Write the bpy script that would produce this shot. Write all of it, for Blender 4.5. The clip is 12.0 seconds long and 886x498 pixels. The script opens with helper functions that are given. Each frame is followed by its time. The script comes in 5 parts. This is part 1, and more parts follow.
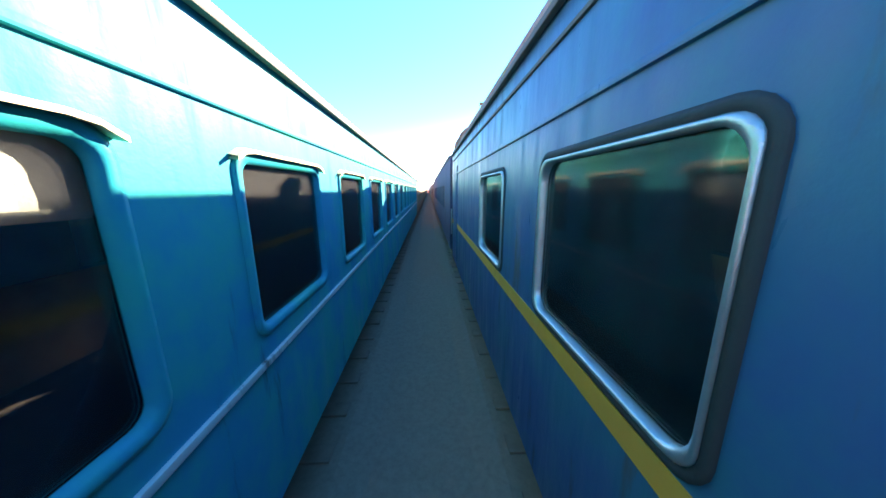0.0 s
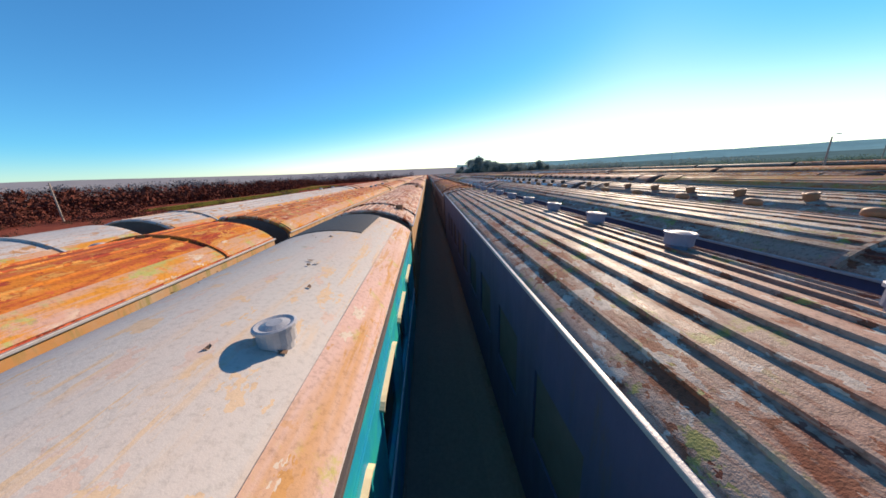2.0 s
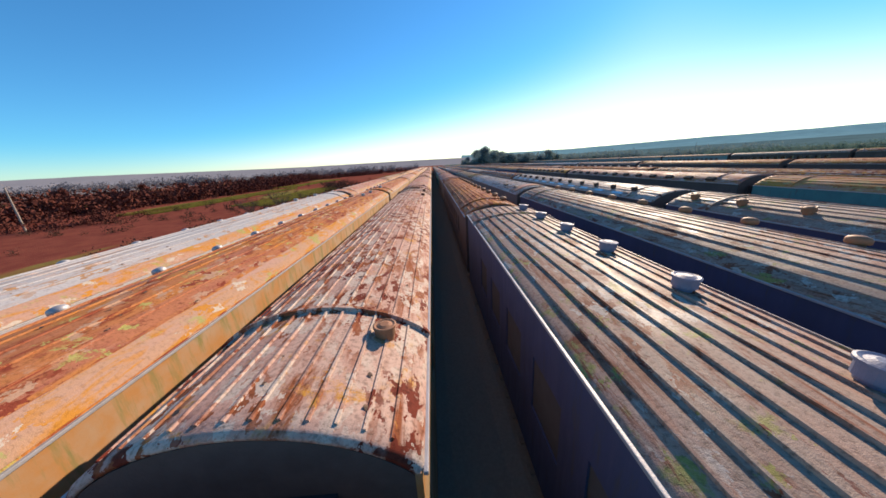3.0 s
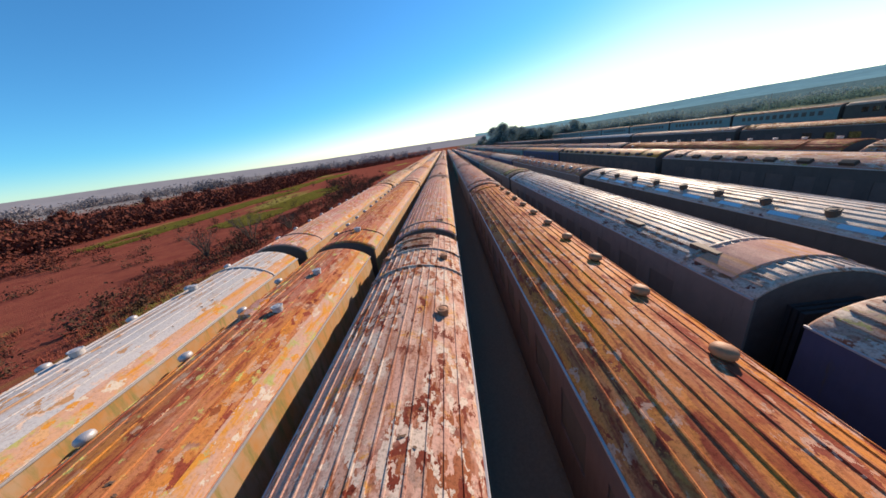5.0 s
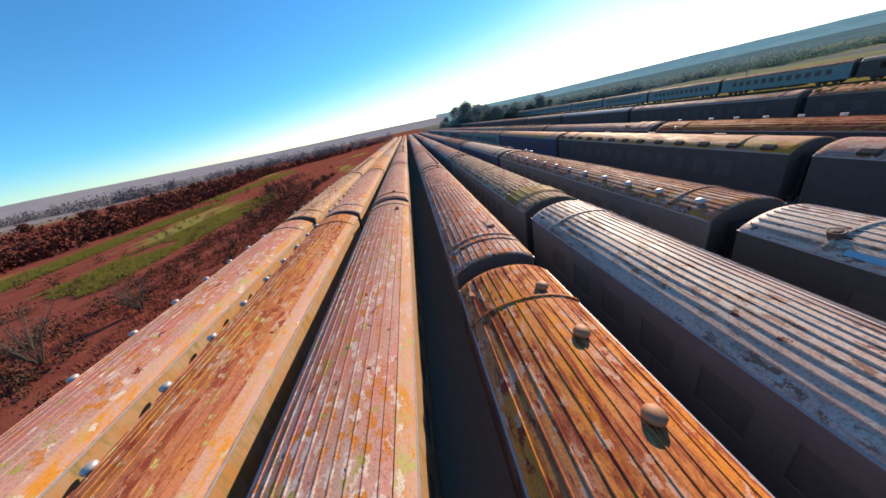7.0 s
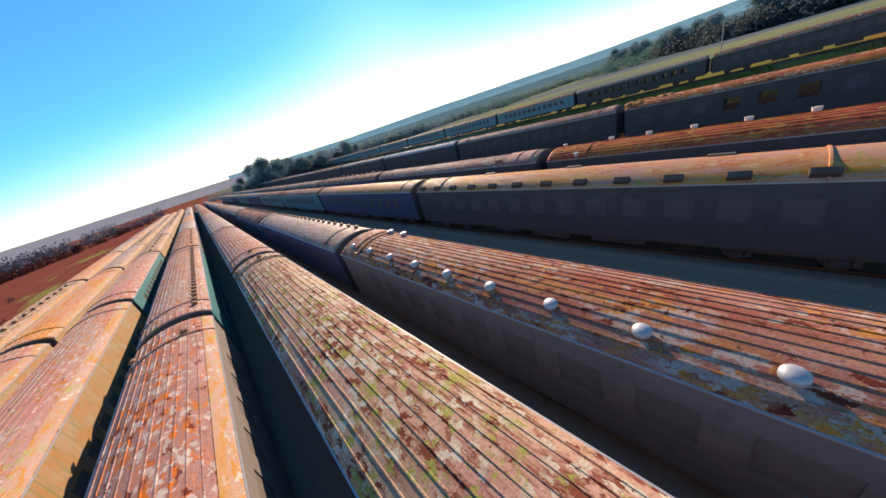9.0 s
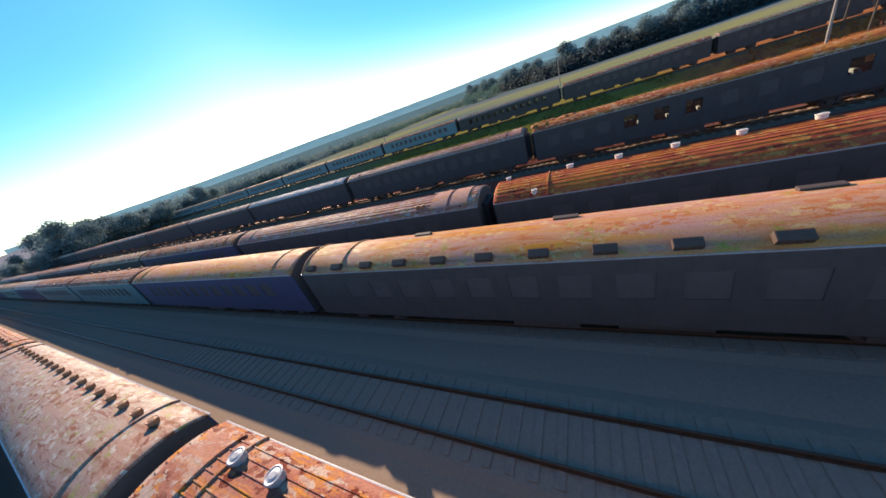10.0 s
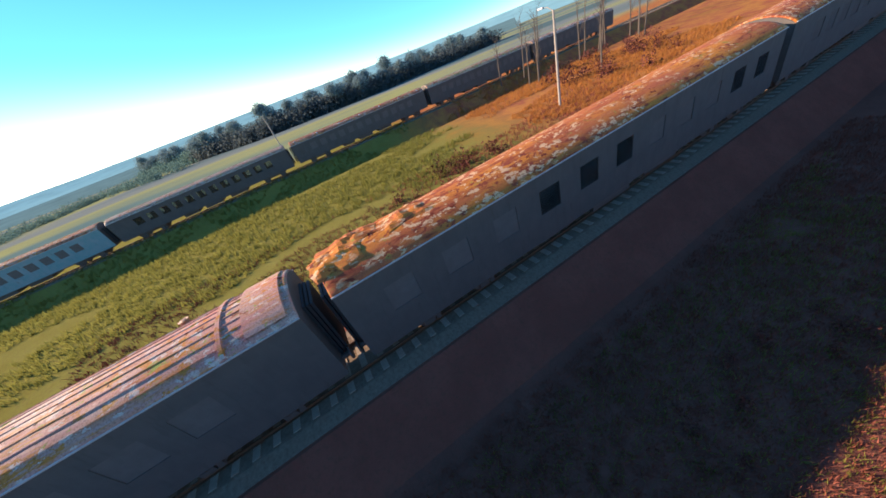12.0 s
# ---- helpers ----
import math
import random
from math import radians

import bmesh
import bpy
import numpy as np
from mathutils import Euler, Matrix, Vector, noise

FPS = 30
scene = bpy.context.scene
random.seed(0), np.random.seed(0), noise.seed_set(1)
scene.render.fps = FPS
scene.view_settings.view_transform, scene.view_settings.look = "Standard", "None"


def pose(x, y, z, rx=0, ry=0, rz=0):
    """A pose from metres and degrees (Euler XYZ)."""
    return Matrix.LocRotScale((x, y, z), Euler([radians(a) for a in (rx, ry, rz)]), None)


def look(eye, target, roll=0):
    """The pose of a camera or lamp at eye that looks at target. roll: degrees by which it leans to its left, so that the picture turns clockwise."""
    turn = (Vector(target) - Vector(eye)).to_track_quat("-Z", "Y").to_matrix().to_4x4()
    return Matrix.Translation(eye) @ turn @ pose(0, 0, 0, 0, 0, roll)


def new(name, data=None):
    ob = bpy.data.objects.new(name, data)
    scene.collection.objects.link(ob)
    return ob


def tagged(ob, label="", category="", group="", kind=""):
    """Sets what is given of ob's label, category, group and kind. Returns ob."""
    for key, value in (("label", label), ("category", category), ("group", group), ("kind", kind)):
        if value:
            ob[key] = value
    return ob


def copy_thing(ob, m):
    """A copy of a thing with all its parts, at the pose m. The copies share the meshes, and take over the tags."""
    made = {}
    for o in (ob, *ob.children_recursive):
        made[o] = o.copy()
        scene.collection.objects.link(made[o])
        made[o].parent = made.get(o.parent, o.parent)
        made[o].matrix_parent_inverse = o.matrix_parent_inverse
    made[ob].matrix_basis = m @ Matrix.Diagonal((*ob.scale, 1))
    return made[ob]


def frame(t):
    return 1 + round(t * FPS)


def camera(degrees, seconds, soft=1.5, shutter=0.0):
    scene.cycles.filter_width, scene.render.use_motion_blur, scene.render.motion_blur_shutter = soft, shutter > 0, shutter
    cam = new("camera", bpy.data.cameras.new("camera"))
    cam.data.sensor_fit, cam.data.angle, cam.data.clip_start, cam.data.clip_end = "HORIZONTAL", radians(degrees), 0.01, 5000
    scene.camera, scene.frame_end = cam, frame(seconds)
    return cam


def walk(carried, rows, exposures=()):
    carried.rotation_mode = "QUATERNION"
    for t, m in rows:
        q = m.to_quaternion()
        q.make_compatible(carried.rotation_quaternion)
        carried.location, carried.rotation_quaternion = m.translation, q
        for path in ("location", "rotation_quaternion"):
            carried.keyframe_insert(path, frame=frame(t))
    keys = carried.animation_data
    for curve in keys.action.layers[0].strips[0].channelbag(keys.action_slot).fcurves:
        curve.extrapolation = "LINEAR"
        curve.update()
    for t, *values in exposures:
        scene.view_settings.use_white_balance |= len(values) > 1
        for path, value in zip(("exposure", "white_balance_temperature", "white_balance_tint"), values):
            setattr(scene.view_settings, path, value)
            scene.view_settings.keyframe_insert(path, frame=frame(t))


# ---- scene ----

# ---- camera and its way ----
cam = camera(115.2, 12.0, soft=1.6)
# seconds, eye, target, roll
PATH = [
    (0, (0.93, -0.83, 2.75), (1.028, 1.124, 2.338), -0.3),
    (0.5, (0.93, 2.6, 3.51), (1.03, 4.555, 3.1), -0.1),
    (1, (1.0, 6.1, 4.2), (1.092, 8.042, 3.732), -0.6),
    (1.5, (0.744, 10.8, 4.471), (0.826, 12.74, 3.99), -1.9),
    (2, (0.549, 14.73, 5.05), (0.633, 16.659, 4.529), -2.5),
    (2.5, (0.408, 18.386, 5.459), (0.471, 20.308, 4.91), -2.7),
    (3, (0.218, 21.777, 5.897), (0.261, 23.691, 5.319), -3.4),
    (3.2, (0.112, 23.093, 6.059), (0.146, 25.003, 5.465), -3.6),
    (4.8, (-0.019, 34.824, 7.293), (-0.115, 36.706, 6.623), -8.0),
    (5, (0.023, 36.256, 7.441), (-0.083, 38.135, 6.762), -8.5),
    (5.5, (0.13, 40.059, 7.823), (0.022, 41.921, 7.102), -9.4),
    (6, (0.355, 43.88, 8.132), (0.265, 45.729, 7.375), -10.1),
    (6.5, (0.617, 47.91, 8.392), (0.584, 49.748, 7.605), -10.8),
    (6.7, (0.79, 49.585, 8.499), (0.784, 51.418, 7.7), -11.3),
    (8.3, (3.431, 63.59, 8.577), (4.134, 65.267, 7.744), -15.9),
    (8.5, (4.14, 65.372, 8.669), (4.953, 66.998, 7.833), -16.6),
    (9, (6.47, 69.473, 8.701), (7.541, 70.946, 7.875), -18.3),
    (9.5, (9.292, 73.051, 8.817), (10.597, 74.31, 7.974), -20.0),
    (10, (12.580, 76.060, 8.820), (14.105, 77.010, 7.941), -20.3),
    (10.5, (17.100, 78.250, 9.230), (18.717, 78.897, 8.247), -21.4),
    (11, (22.500, 79.520, 9.070), (24.187, 79.832, 8.043), -21.7),
    (11.2, (24.990, 79.730, 8.880), (26.687, 79.894, 7.834), -21.4),
    (11.4, (27.620, 79.820, 8.640), (29.315, 79.829, 7.578), -21.3),
    (11.5, (28.960, 79.820, 8.510), (30.649, 79.748, 7.441), -21.3),
    (11.7, (31.660, 79.750, 8.270), (33.326, 79.508, 7.191), -21.3),
    (12, (35.780, 79.350, 7.830), (37.371, 78.832, 6.734), -21.4),
]
walk(cam, [(t, look(eye, target, roll)) for t, eye, target, roll in PATH],
     exposures=[(0, 2.75, 6850, 10), (0.5, 1.6, 6850, 10), (1.0, 0.95, 6850, 10), (1.5, 0.5, 6850, 10), (2.0, 0.38, 6850, 10), (6.5, 0.44, 6850, 10), (9.0, 0.58, 6850, 10), (10.5, 0.78, 6850, 10), (12.0, 1.15, 6850, 10)])

# ---- sky and sun ----
SUN_AZ, SUN_EL = radians(36), radians(22.0)   # azimuth from +y towards +x
world = bpy.data.worlds.new("world")
scene.world = world
world.use_nodes = True
wn = world.node_tree.nodes
sky = wn.new("ShaderNodeTexSky")
sky.sky_type = "NISHITA"
sky.sun_disc = False
sky.sun_elevation, sky.sun_rotation = SUN_EL, SUN_AZ
sky.altitude = 500
sky.air_density, sky.dust_density, sky.ozone_density = 1.0, 0.07, 2.5
wt = world.node_tree
wn["Background"].inputs["Strength"].default_value = 0.13
# deep blue where the sky is dim, milky white towards the sun and the horizon where it is bright
bright = wn.new("ShaderNodeRGBToBW")
milky = wn.new("ShaderNodeMapRange")
milky.interpolation_type = "SMOOTHSTEP"
milky.inputs["From Min"].default_value, milky.inputs["From Max"].default_value = 4.2, 7.5
air = wn.new("ShaderNodeMix")
air.data_type = "RGBA"
air.inputs[6].default_value = (0.31, 0.8, 1.12, 1)
air.inputs[7].default_value = (0.95, 1.0, 1.05, 1)
tint = wn.new("ShaderNodeMix")
tint.data_type, tint.blend_type = "RGBA", "MULTIPLY"
tint.inputs[0].default_value = 1.0
wt.links.new(sky.outputs[0], bright.inputs[0])
wt.links.new(bright.outputs[0], milky.inputs["Value"])
wt.links.new(milky.outputs["Result"], air.inputs[0])
wt.links.new(sky.outputs[0], tint.inputs[6])
wt.links.new(air.outputs[2], tint.inputs[7])
wt.links.new(tint.outputs[2], wn["Background"].inputs["Color"])
sun = new("sun", bpy.data.lights.new("sun", "SUN"))
sun.data.energy, sun.data.angle, sun.data.color = 5.6, radians(0.5), (1.0, 0.82, 0.65)
sun_dir = Vector((math.sin(SUN_AZ) * math.cos(SUN_EL), math.cos(SUN_AZ) * math.cos(SUN_EL), math.sin(SUN_EL)))
sun.rotation_mode = "QUATERNION"
sun.rotation_quaternion = (-sun_dir).to_track_quat("-Z", "Y")
sun.location = (0, 0, 60)


# ---- materials ----
def nodes_of(name):
    m = bpy.data.materials.new(name)
    m.use_nodes = True
    nt = m.node_tree
    return m, nt, nt.nodes["Principled BSDF"]


def link(nt, a, b):
    nt.links.new(a, b)


def noise_node(nt, vec, scale, detail=4.0, rough=0.6, distortion=0.0):
    n = nt.nodes.new("ShaderNodeTexNoise")
    n.inputs["Scale"].default_value, n.inputs["Detail"].default_value = scale, detail
    n.inputs["Roughness"].default_value, n.inputs["Distortion"].default_value = rough, distortion
    if vec is not None:
        link(nt, vec, n.inputs["Vector"])
    return n


def coords(nt, scale=(1, 1, 1), shift=True):
    """World-sized object coordinates, moved at random from thing to thing."""
    tc = nt.nodes.new("ShaderNodeTexCoord")
    mp = nt.nodes.new("ShaderNodeMapping")
    mp.inputs["Scale"].default_value = scale
    if shift:
        geo = nt.nodes.new("ShaderNodeNewGeometry")
        link(nt, geo.outputs["Position"], mp.inputs["Vector"])
    else:
        link(nt, tc.outputs["Object"], mp.inputs["Vector"])
    return mp.outputs["Vector"]


def ramp(nt, fac, stops, mode="LINEAR"):
    r = nt.nodes.new("ShaderNodeValToRGB")
    r.color_ramp.interpolation = mode
    els = r.color_ramp.elements
    while len(els) < len(stops):
        els.new(0.5)
    for e, (p, c) in zip(els, stops):
        e.position, e.color = p, (*c, 1) if len(c) == 3 else c
    link(nt, fac, r.inputs["Fac"])
    return r.outputs["Color"]


def mix(nt, fac, a, b):
    m = nt.nodes.new("ShaderNodeMix")
    m.data_type = "RGBA"
    for sock, v in ((m.inputs[0], fac), (m.inputs[6], a), (m.inputs[7], b)):
        if isinstance(v, (int, float)):
            sock.default_value = v
        elif isinstance(v, tuple):
            sock.default_value = (*v, 1)
        else:
            link(nt, v, sock)
    return m.outputs[2]


def bump(nt, bsdf, height, strength, distance):
    b = nt.nodes.new("ShaderNodeBump")
    b.inputs["Strength"].default_value, b.inputs["Distance"].default_value = strength, distance
    link(nt, height, b.inputs["Height"])
    link(nt, b.outputs["Normal"], bsdf.inputs["Normal"])


def mask(nt, fac, lo, hi):
    return ramp(nt, fac, [(lo, (0, 0, 0)), (hi, (1, 1, 1))])


PINK, ORANGE, BROWN = (0.48, 0.19, 0.155), (0.56, 0.2, 0.02), (0.17, 0.035, 0.02)
PALE, CREAM, GREYP = (0.5, 0.45, 0.43), (0.6, 0.4, 0.16), (0.26, 0.2, 0.19)


def roof_material(name, main, second, rust, rust_cut=0.55, moss=(0.2, 0.2, 0.06), moss_cut=0.66, rough=0.7, grain=0.75, primer=(0.54, 0.41, 0.34), flake_cut=0.72, lichen=0.0, relief=0.3, gloss=0.08):
    """Weathered roof paint: two shades of paint, rust and lichen in patches drawn out along the coach."""
    m, nt, bs = nodes_of(name)
    long_v, v = coords(nt, (1.0, 0.22, 1.0)), coords(nt)
    big, mid, fine = noise_node(nt, long_v, 0.9, 5, 0.65, 0.4), noise_node(nt, long_v, 3.2, 6, 0.7, 0.6), noise_node(nt, v, 22, 4, 0.7)
    grit = noise_node(nt, v, 90, 2, 0.6)
    col = mix(nt, mask(nt, big.outputs["Fac"], 0.38, 0.62), main, second)
    col = mix(nt, mask(nt, mid.outputs["Fac"], rust_cut, rust_cut + 0.1), col, rust)
    spot = noise_node(nt, v, 1.7, 7, 0.75, 0.3)
    col = mix(nt, mask(nt, spot.outputs["Fac"], moss_cut, moss_cut + 0.08), col, moss)
    streak = noise_node(nt, coords(nt, (1.0, 0.09, 1.0)), 9.0, 6, 0.75, 0.3)
    where = noise_node(nt, coords(nt, (1.0, 0.5, 1.0)), 0.7, 3, 0.6)
    flake = nt.nodes.new("ShaderNodeMath")
    flake.operation = "MULTIPLY"
    link(nt, mask(nt, streak.outputs["Fac"], 0.54, 0.58), flake.inputs[0])
    link(nt, mask(nt, where.outputs["Fac"], 0.42, 0.6), flake.inputs[1])
    col = mix(nt, flake.outputs[0], col, rust)
    # long streaks that differ from panel to panel
    band = noise_node(nt, coords(nt, (1.0, 0.05, 0.4)), 3.4, 4, 0.6, 0.2)
    col = mix(nt, ramp(nt, band.outputs["Fac"], [(0.3, (0.75,) * 3), (0.44, (0, 0, 0)), (0.57, (0, 0, 0)), (0.68, (0, 0, 0))]), col, rust)
    col = mix(nt, ramp(nt, band.outputs["Fac"], [(0.56, (0, 0, 0)), (0.66, (0.7,) * 3)]), col, second)
    # angular flakes where the paint has lifted: some down to rust, some to pale primer
    warp = noise_node(nt, coords(nt, (1.0, 0.6, 1.0)), 5.0, 4, 0.7)
    bent = nt.nodes.new("ShaderNodeMix")
    bent.data_type, bent.blend_type = "RGBA", "LINEAR_LIGHT"
    bent.inputs[0].default_value = 0.22
    link(nt, coords(nt, (1.0, 0.55, 1.0)), bent.inputs[6])
    link(nt, warp.outputs["Color"], bent.inputs[7])
    cells = nt.nodes.new("ShaderNodeTexVoronoi")
    cells.inputs["Scale"].default_value = 8.5
    link(nt, bent.outputs[2], cells.inputs["Vector"])
    pick = nt.nodes.new("ShaderNodeSeparateColor")
    link(nt, cells.outputs["Color"], pick.inputs[0])
    zone = noise_node(nt, coords(nt, (1.0, 0.35, 1.0)), 1.1, 4, 0.65)

    def both(p, q):
        n = nt.nodes.new("ShaderNodeMath")
        n.operation = "MULTIPLY"
        link(nt, p, n.inputs[0])
        link(nt, q, n.inputs[1])
        return n.outputs[0]
    col = mix(nt, both(mask(nt, pick.outputs[0], flake_cut, flake_cut + 0.02), mask(nt, zone.outputs["Fac"], 0.46, 0.54)), col, rust)
    col = mix(nt, both(mask(nt, pick.outputs[1], flake_cut + 0.03, flake_cut + 0.05), mask(nt, zone.outputs["Fac"], 0.4, 0.5)), col, primer)
    col = mix(nt, both(mask(nt, pick.outputs[2], flake_cut + 0.17, flake_cut + 0.19), mask(nt, where.outputs["Fac"], 0.44, 0.5)), col, BROWN)
    if lichen:
        col = mix(nt, both(ramp(nt, pick.outputs[1], [(lichen, (1, 1, 1)), (lichen + 0.02, (0, 0, 0))]), mask(nt, spot.outputs["Fac"], 0.5, 0.54)), col, moss)
    dark = nt.nodes.new("ShaderNodeMix")
    dark.data_type, dark.blend_type = "RGBA", "MULTIPLY"
    dark.inputs[0].default_value = grain
    link(nt, col, dark.inputs[6])
    link(nt, ramp(nt, fine.outputs["Fac"], [(0.3, (0.3, 0.27, 0.25)), (0.5, (1, 1, 1)), (0.8, (1.15, 1.12, 1.1))]), dark.inputs[7])
    link(nt, dark.outputs[2], bs.inputs["Base Color"])
    link(nt, ramp(nt, mid.outputs["Fac"], [(0.3, (rough - 0.15,) * 3), (0.7, (min(rough + 0.25, 1),) * 3)]), bs.inputs["Roughness"])
    hs = nt.nodes.new("ShaderNodeMath")
    hs.operation = "ADD"
    link(nt, fine.outputs["Fac"], hs.inputs[0])
    link(nt, grit.outputs["Fac"], hs.inputs[1])
    bump(nt, bs, hs.outputs[0], relief, 0.012)
    bs.inputs["Specular IOR Level"].default_value = gloss
    return m


def paint_material(name, main, second, rough=0.4, dirt=(0.09, 0.075, 0.06), dirt_cut=0.58, gloss=0.5):
    """Faded coach paint with upright dirt runs."""
    m, nt, bs = nodes_of(name)
    run_v, v = coords(nt, (1.0, 1.0, 0.16)), coords(nt)
    run, blot, fine = noise_node(nt, run_v, 5, 5, 0.7), noise_node(nt, v, 1.4, 5, 0.65), noise_node(nt, v, 40, 3)
    col = mix(nt, mask(nt, blot.outputs["Fac"], 0.4, 0.62), main, second)
    col = mix(nt, mask(nt, run.outputs["Fac"], dirt_cut, dirt_cut + 0.16), col, dirt)
    link(nt, col, bs.inputs["Base Color"])
    link(nt, ramp(nt, run.outputs["Fac"], [(0.3, (rough,) * 3), (0.75, (min(1, rough + 0.4),) * 3)]), bs.inputs["Roughness"])
    bump(nt, bs, fine.outputs["Fac"], 0.15, 0.006)
    bs.inputs["Specular IOR Level"].default_value = gloss
    return m


def plain_material(name, c, rough=0.6, metal=0.0, vary=0.35, scale=6.0):
    m, nt, bs = nodes_of(name)
    v = coords(nt)
    n, f = noise_node(nt, v, scale, 5, 0.65), noise_node(nt, v, scale * 9, 3)
    col = mix(nt, n.outputs["Fac"], tuple(x * (1 - vary) for x in c), tuple(min(1, x * (1 + vary)) for x in c))
    link(nt, col, bs.inputs["Base Color"])
    bs.inputs["Roughness"].default_value, bs.inputs["Metallic"].default_value = rough, metal
    bump(nt, bs, f.outputs["Fac"], 0.3, 0.008)
    return m


ROOF = {
    "pale": roof_material("pale_roof_paint", (0.49, 0.46, 0.42), (0.52, 0.45, 0.4), (0.58, 0.42, 0.28), 0.66, grain=0.25, flake_cut=0.9, relief=0.12),
    "silver": roof_material("silver_grey_roof_paint", (0.41, 0.4, 0.4), (0.47, 0.44, 0.43), (0.4, 0.22, 0.11), 0.62, (0.4, 0.34, 0.16), 0.64, grain=0.45, flake_cut=0.86),
    "pink": roof_material("pink_roof_paint", PINK, (0.42, 0.27, 0.22), (0.46, 0.17, 0.04), 0.58, (0.3, 0.28, 0.07), 0.6, flake_cut=0.8, lichen=0.06),
    "mottled": roof_material("mottled_roof_paint", (0.52, 0.29, 0.22), (0.54, 0.36, 0.28), (0.28, 0.09, 0.04), 0.53, (0.54, 0.26, 0.05), 0.55, primer=(0.57, 0.45, 0.36), flake_cut=0.64, lichen=0.0),
    "orange": roof_material("rusty_orange_roof_paint", (0.62, 0.215, 0.02), (0.52, 0.2, 0.09), (0.26, 0.055, 0.03), 0.5, (0.44, 0.1, 0.035), 0.58, primer=(0.54, 0.3, 0.2), flake_cut=0.82, grain=0.6),
    "redorange": roof_material("red_orange_roof_paint", (0.56, 0.19, 0.03), (0.5, 0.11, 0.05), (0.32, 0.055, 0.032), 0.52, (0.5, 0.1, 0.05), 0.56, primer=(0.56, 0.26, 0.07), flake_cut=0.8, grain=0.6),
    "autumn": roof_material("red_and_orange_roof_paint", (0.54, 0.19, 0.03), (0.38, 0.1, 0.045), (0.24, 0.055, 0.03), 0.55, (0.27, 0.22, 0.05), 0.58, primer=(0.6, 0.36, 0.2), flake_cut=0.78, grain=0.55),
    "leftorange": roof_material("pink_and_orange_roof_paint", (0.52, 0.2, 0.04), (0.42, 0.16, 0.1), (0.25, 0.055, 0.03), 0.52, (0.42, 0.37, 0.12), 0.59, primer=(0.47, 0.28, 0.18), flake_cut=0.8, lichen=0.08, grain=0.6),
    "cantrail": roof_material("pale_lichened_cantrail_paint", (0.48, 0.28, 0.17), (0.48, 0.29, 0.23), (0.54, 0.23, 0.04), 0.51, (0.36, 0.35, 0.12), 0.54, primer=(0.55, 0.46, 0.36), flake_cut=0.9, grain=0.4),
    # warm sunlight on the pale roof's eastern slope, put into the paint colour
    "blush": roof_material("sunlit_pink_shoulder_paint", (0.56, 0.36, 0.3), (0.54, 0.38, 0.31), (0.5, 0.26, 0.1), 0.62, (0.46, 0.39, 0.15), 0.58, primer=(0.56, 0.46, 0.36), flake_cut=0.92, grain=0.4, relief=0.12),
    "moss": roof_material("mossy_roof_paint", (0.19, 0.165, 0.035), (0.23, 0.2, 0.05), (0.24, 0.08, 0.045), 0.47, (0.15, 0.14, 0.025), 0.55, primer=(0.5, 0.25, 0.05), flake_cut=0.82),
    "olive": roof_material("lichened_roof_paint", (0.46, 0.22, 0.17), (0.5, 0.32, 0.19), (0.2, 0.055, 0.03), 0.54, (0.3, 0.28, 0.06), 0.54, primer=(0.52, 0.44, 0.32), flake_cut=0.72, lichen=0.2),
    "brown": roof_material("rust_brown_roof_paint", (0.28, 0.068, 0.045), (0.42, 0.19, 0.13), (0.54, 0.21, 0.04), 0.57, (0.36, 0.32, 0.2), 0.6, primer=(0.46, 0.33, 0.26), flake_cut=0.66),
    "smooth": roof_material("smooth_dusty_pink_paint", (0.48, 0.25, 0.2), (0.5, 0.27, 0.21), (0.5, 0.22, 0.06), 0.68, (0.4, 0.28, 0.1), 0.7, flake_cut=0.95, grain=0.4),
    "patchy": roof_material("pink_roof_paint_with_orange_rust", (0.46, 0.24, 0.2), (0.34, 0.17, 0.13), (0.6, 0.15, 0.02), 0.58, (0.3, 0.28, 0.06), 0.6, flake_cut=0.74),
    "rust": roof_material("deep_rust_roof_paint", (0.34, 0.14, 0.1), (0.31, 0.2, 0.15), (0.34, 0.08, 0.045), 0.5, (0.29, 0.23, 0.06), 0.53, primer=(0.33, 0.25, 0.21), flake_cut=0.92),
    "grey": roof_material("grey_roof_paint", (0.36, 0.26, 0.2), (0.43, 0.24, 0.17), (0.25, 0.08, 0.04), 0.55, (0.3, 0.27, 0.08), 0.56, primer=(0.48, 0.4, 0.33), flake_cut=0.8, rough=0.6, gloss=0.2, lichen=0.06),
    "light": roof_material("light_grey_roof_paint", (0.52, 0.42, 0.35), (0.58, 0.38, 0.29), (0.3, 0.14, 0.08), 0.6, (0.33, 0.29, 0.1), 0.61, primer=(0.54, 0.45, 0.37), flake_cut=0.78, rough=0.55, gloss=0.3),
    "cream": roof_material("cream_orange_roof_paint", (0.6, 0.25, 0.035), (0.5, 0.26, 0.2), (0.5, 0.15, 0.05), 0.57, (0.34, 0.29, 0.06), 0.56, rough=0.65, primer=(0.58, 0.36, 0.16), flake_cut=0.84, relief=0.1, grain=0.4),
}
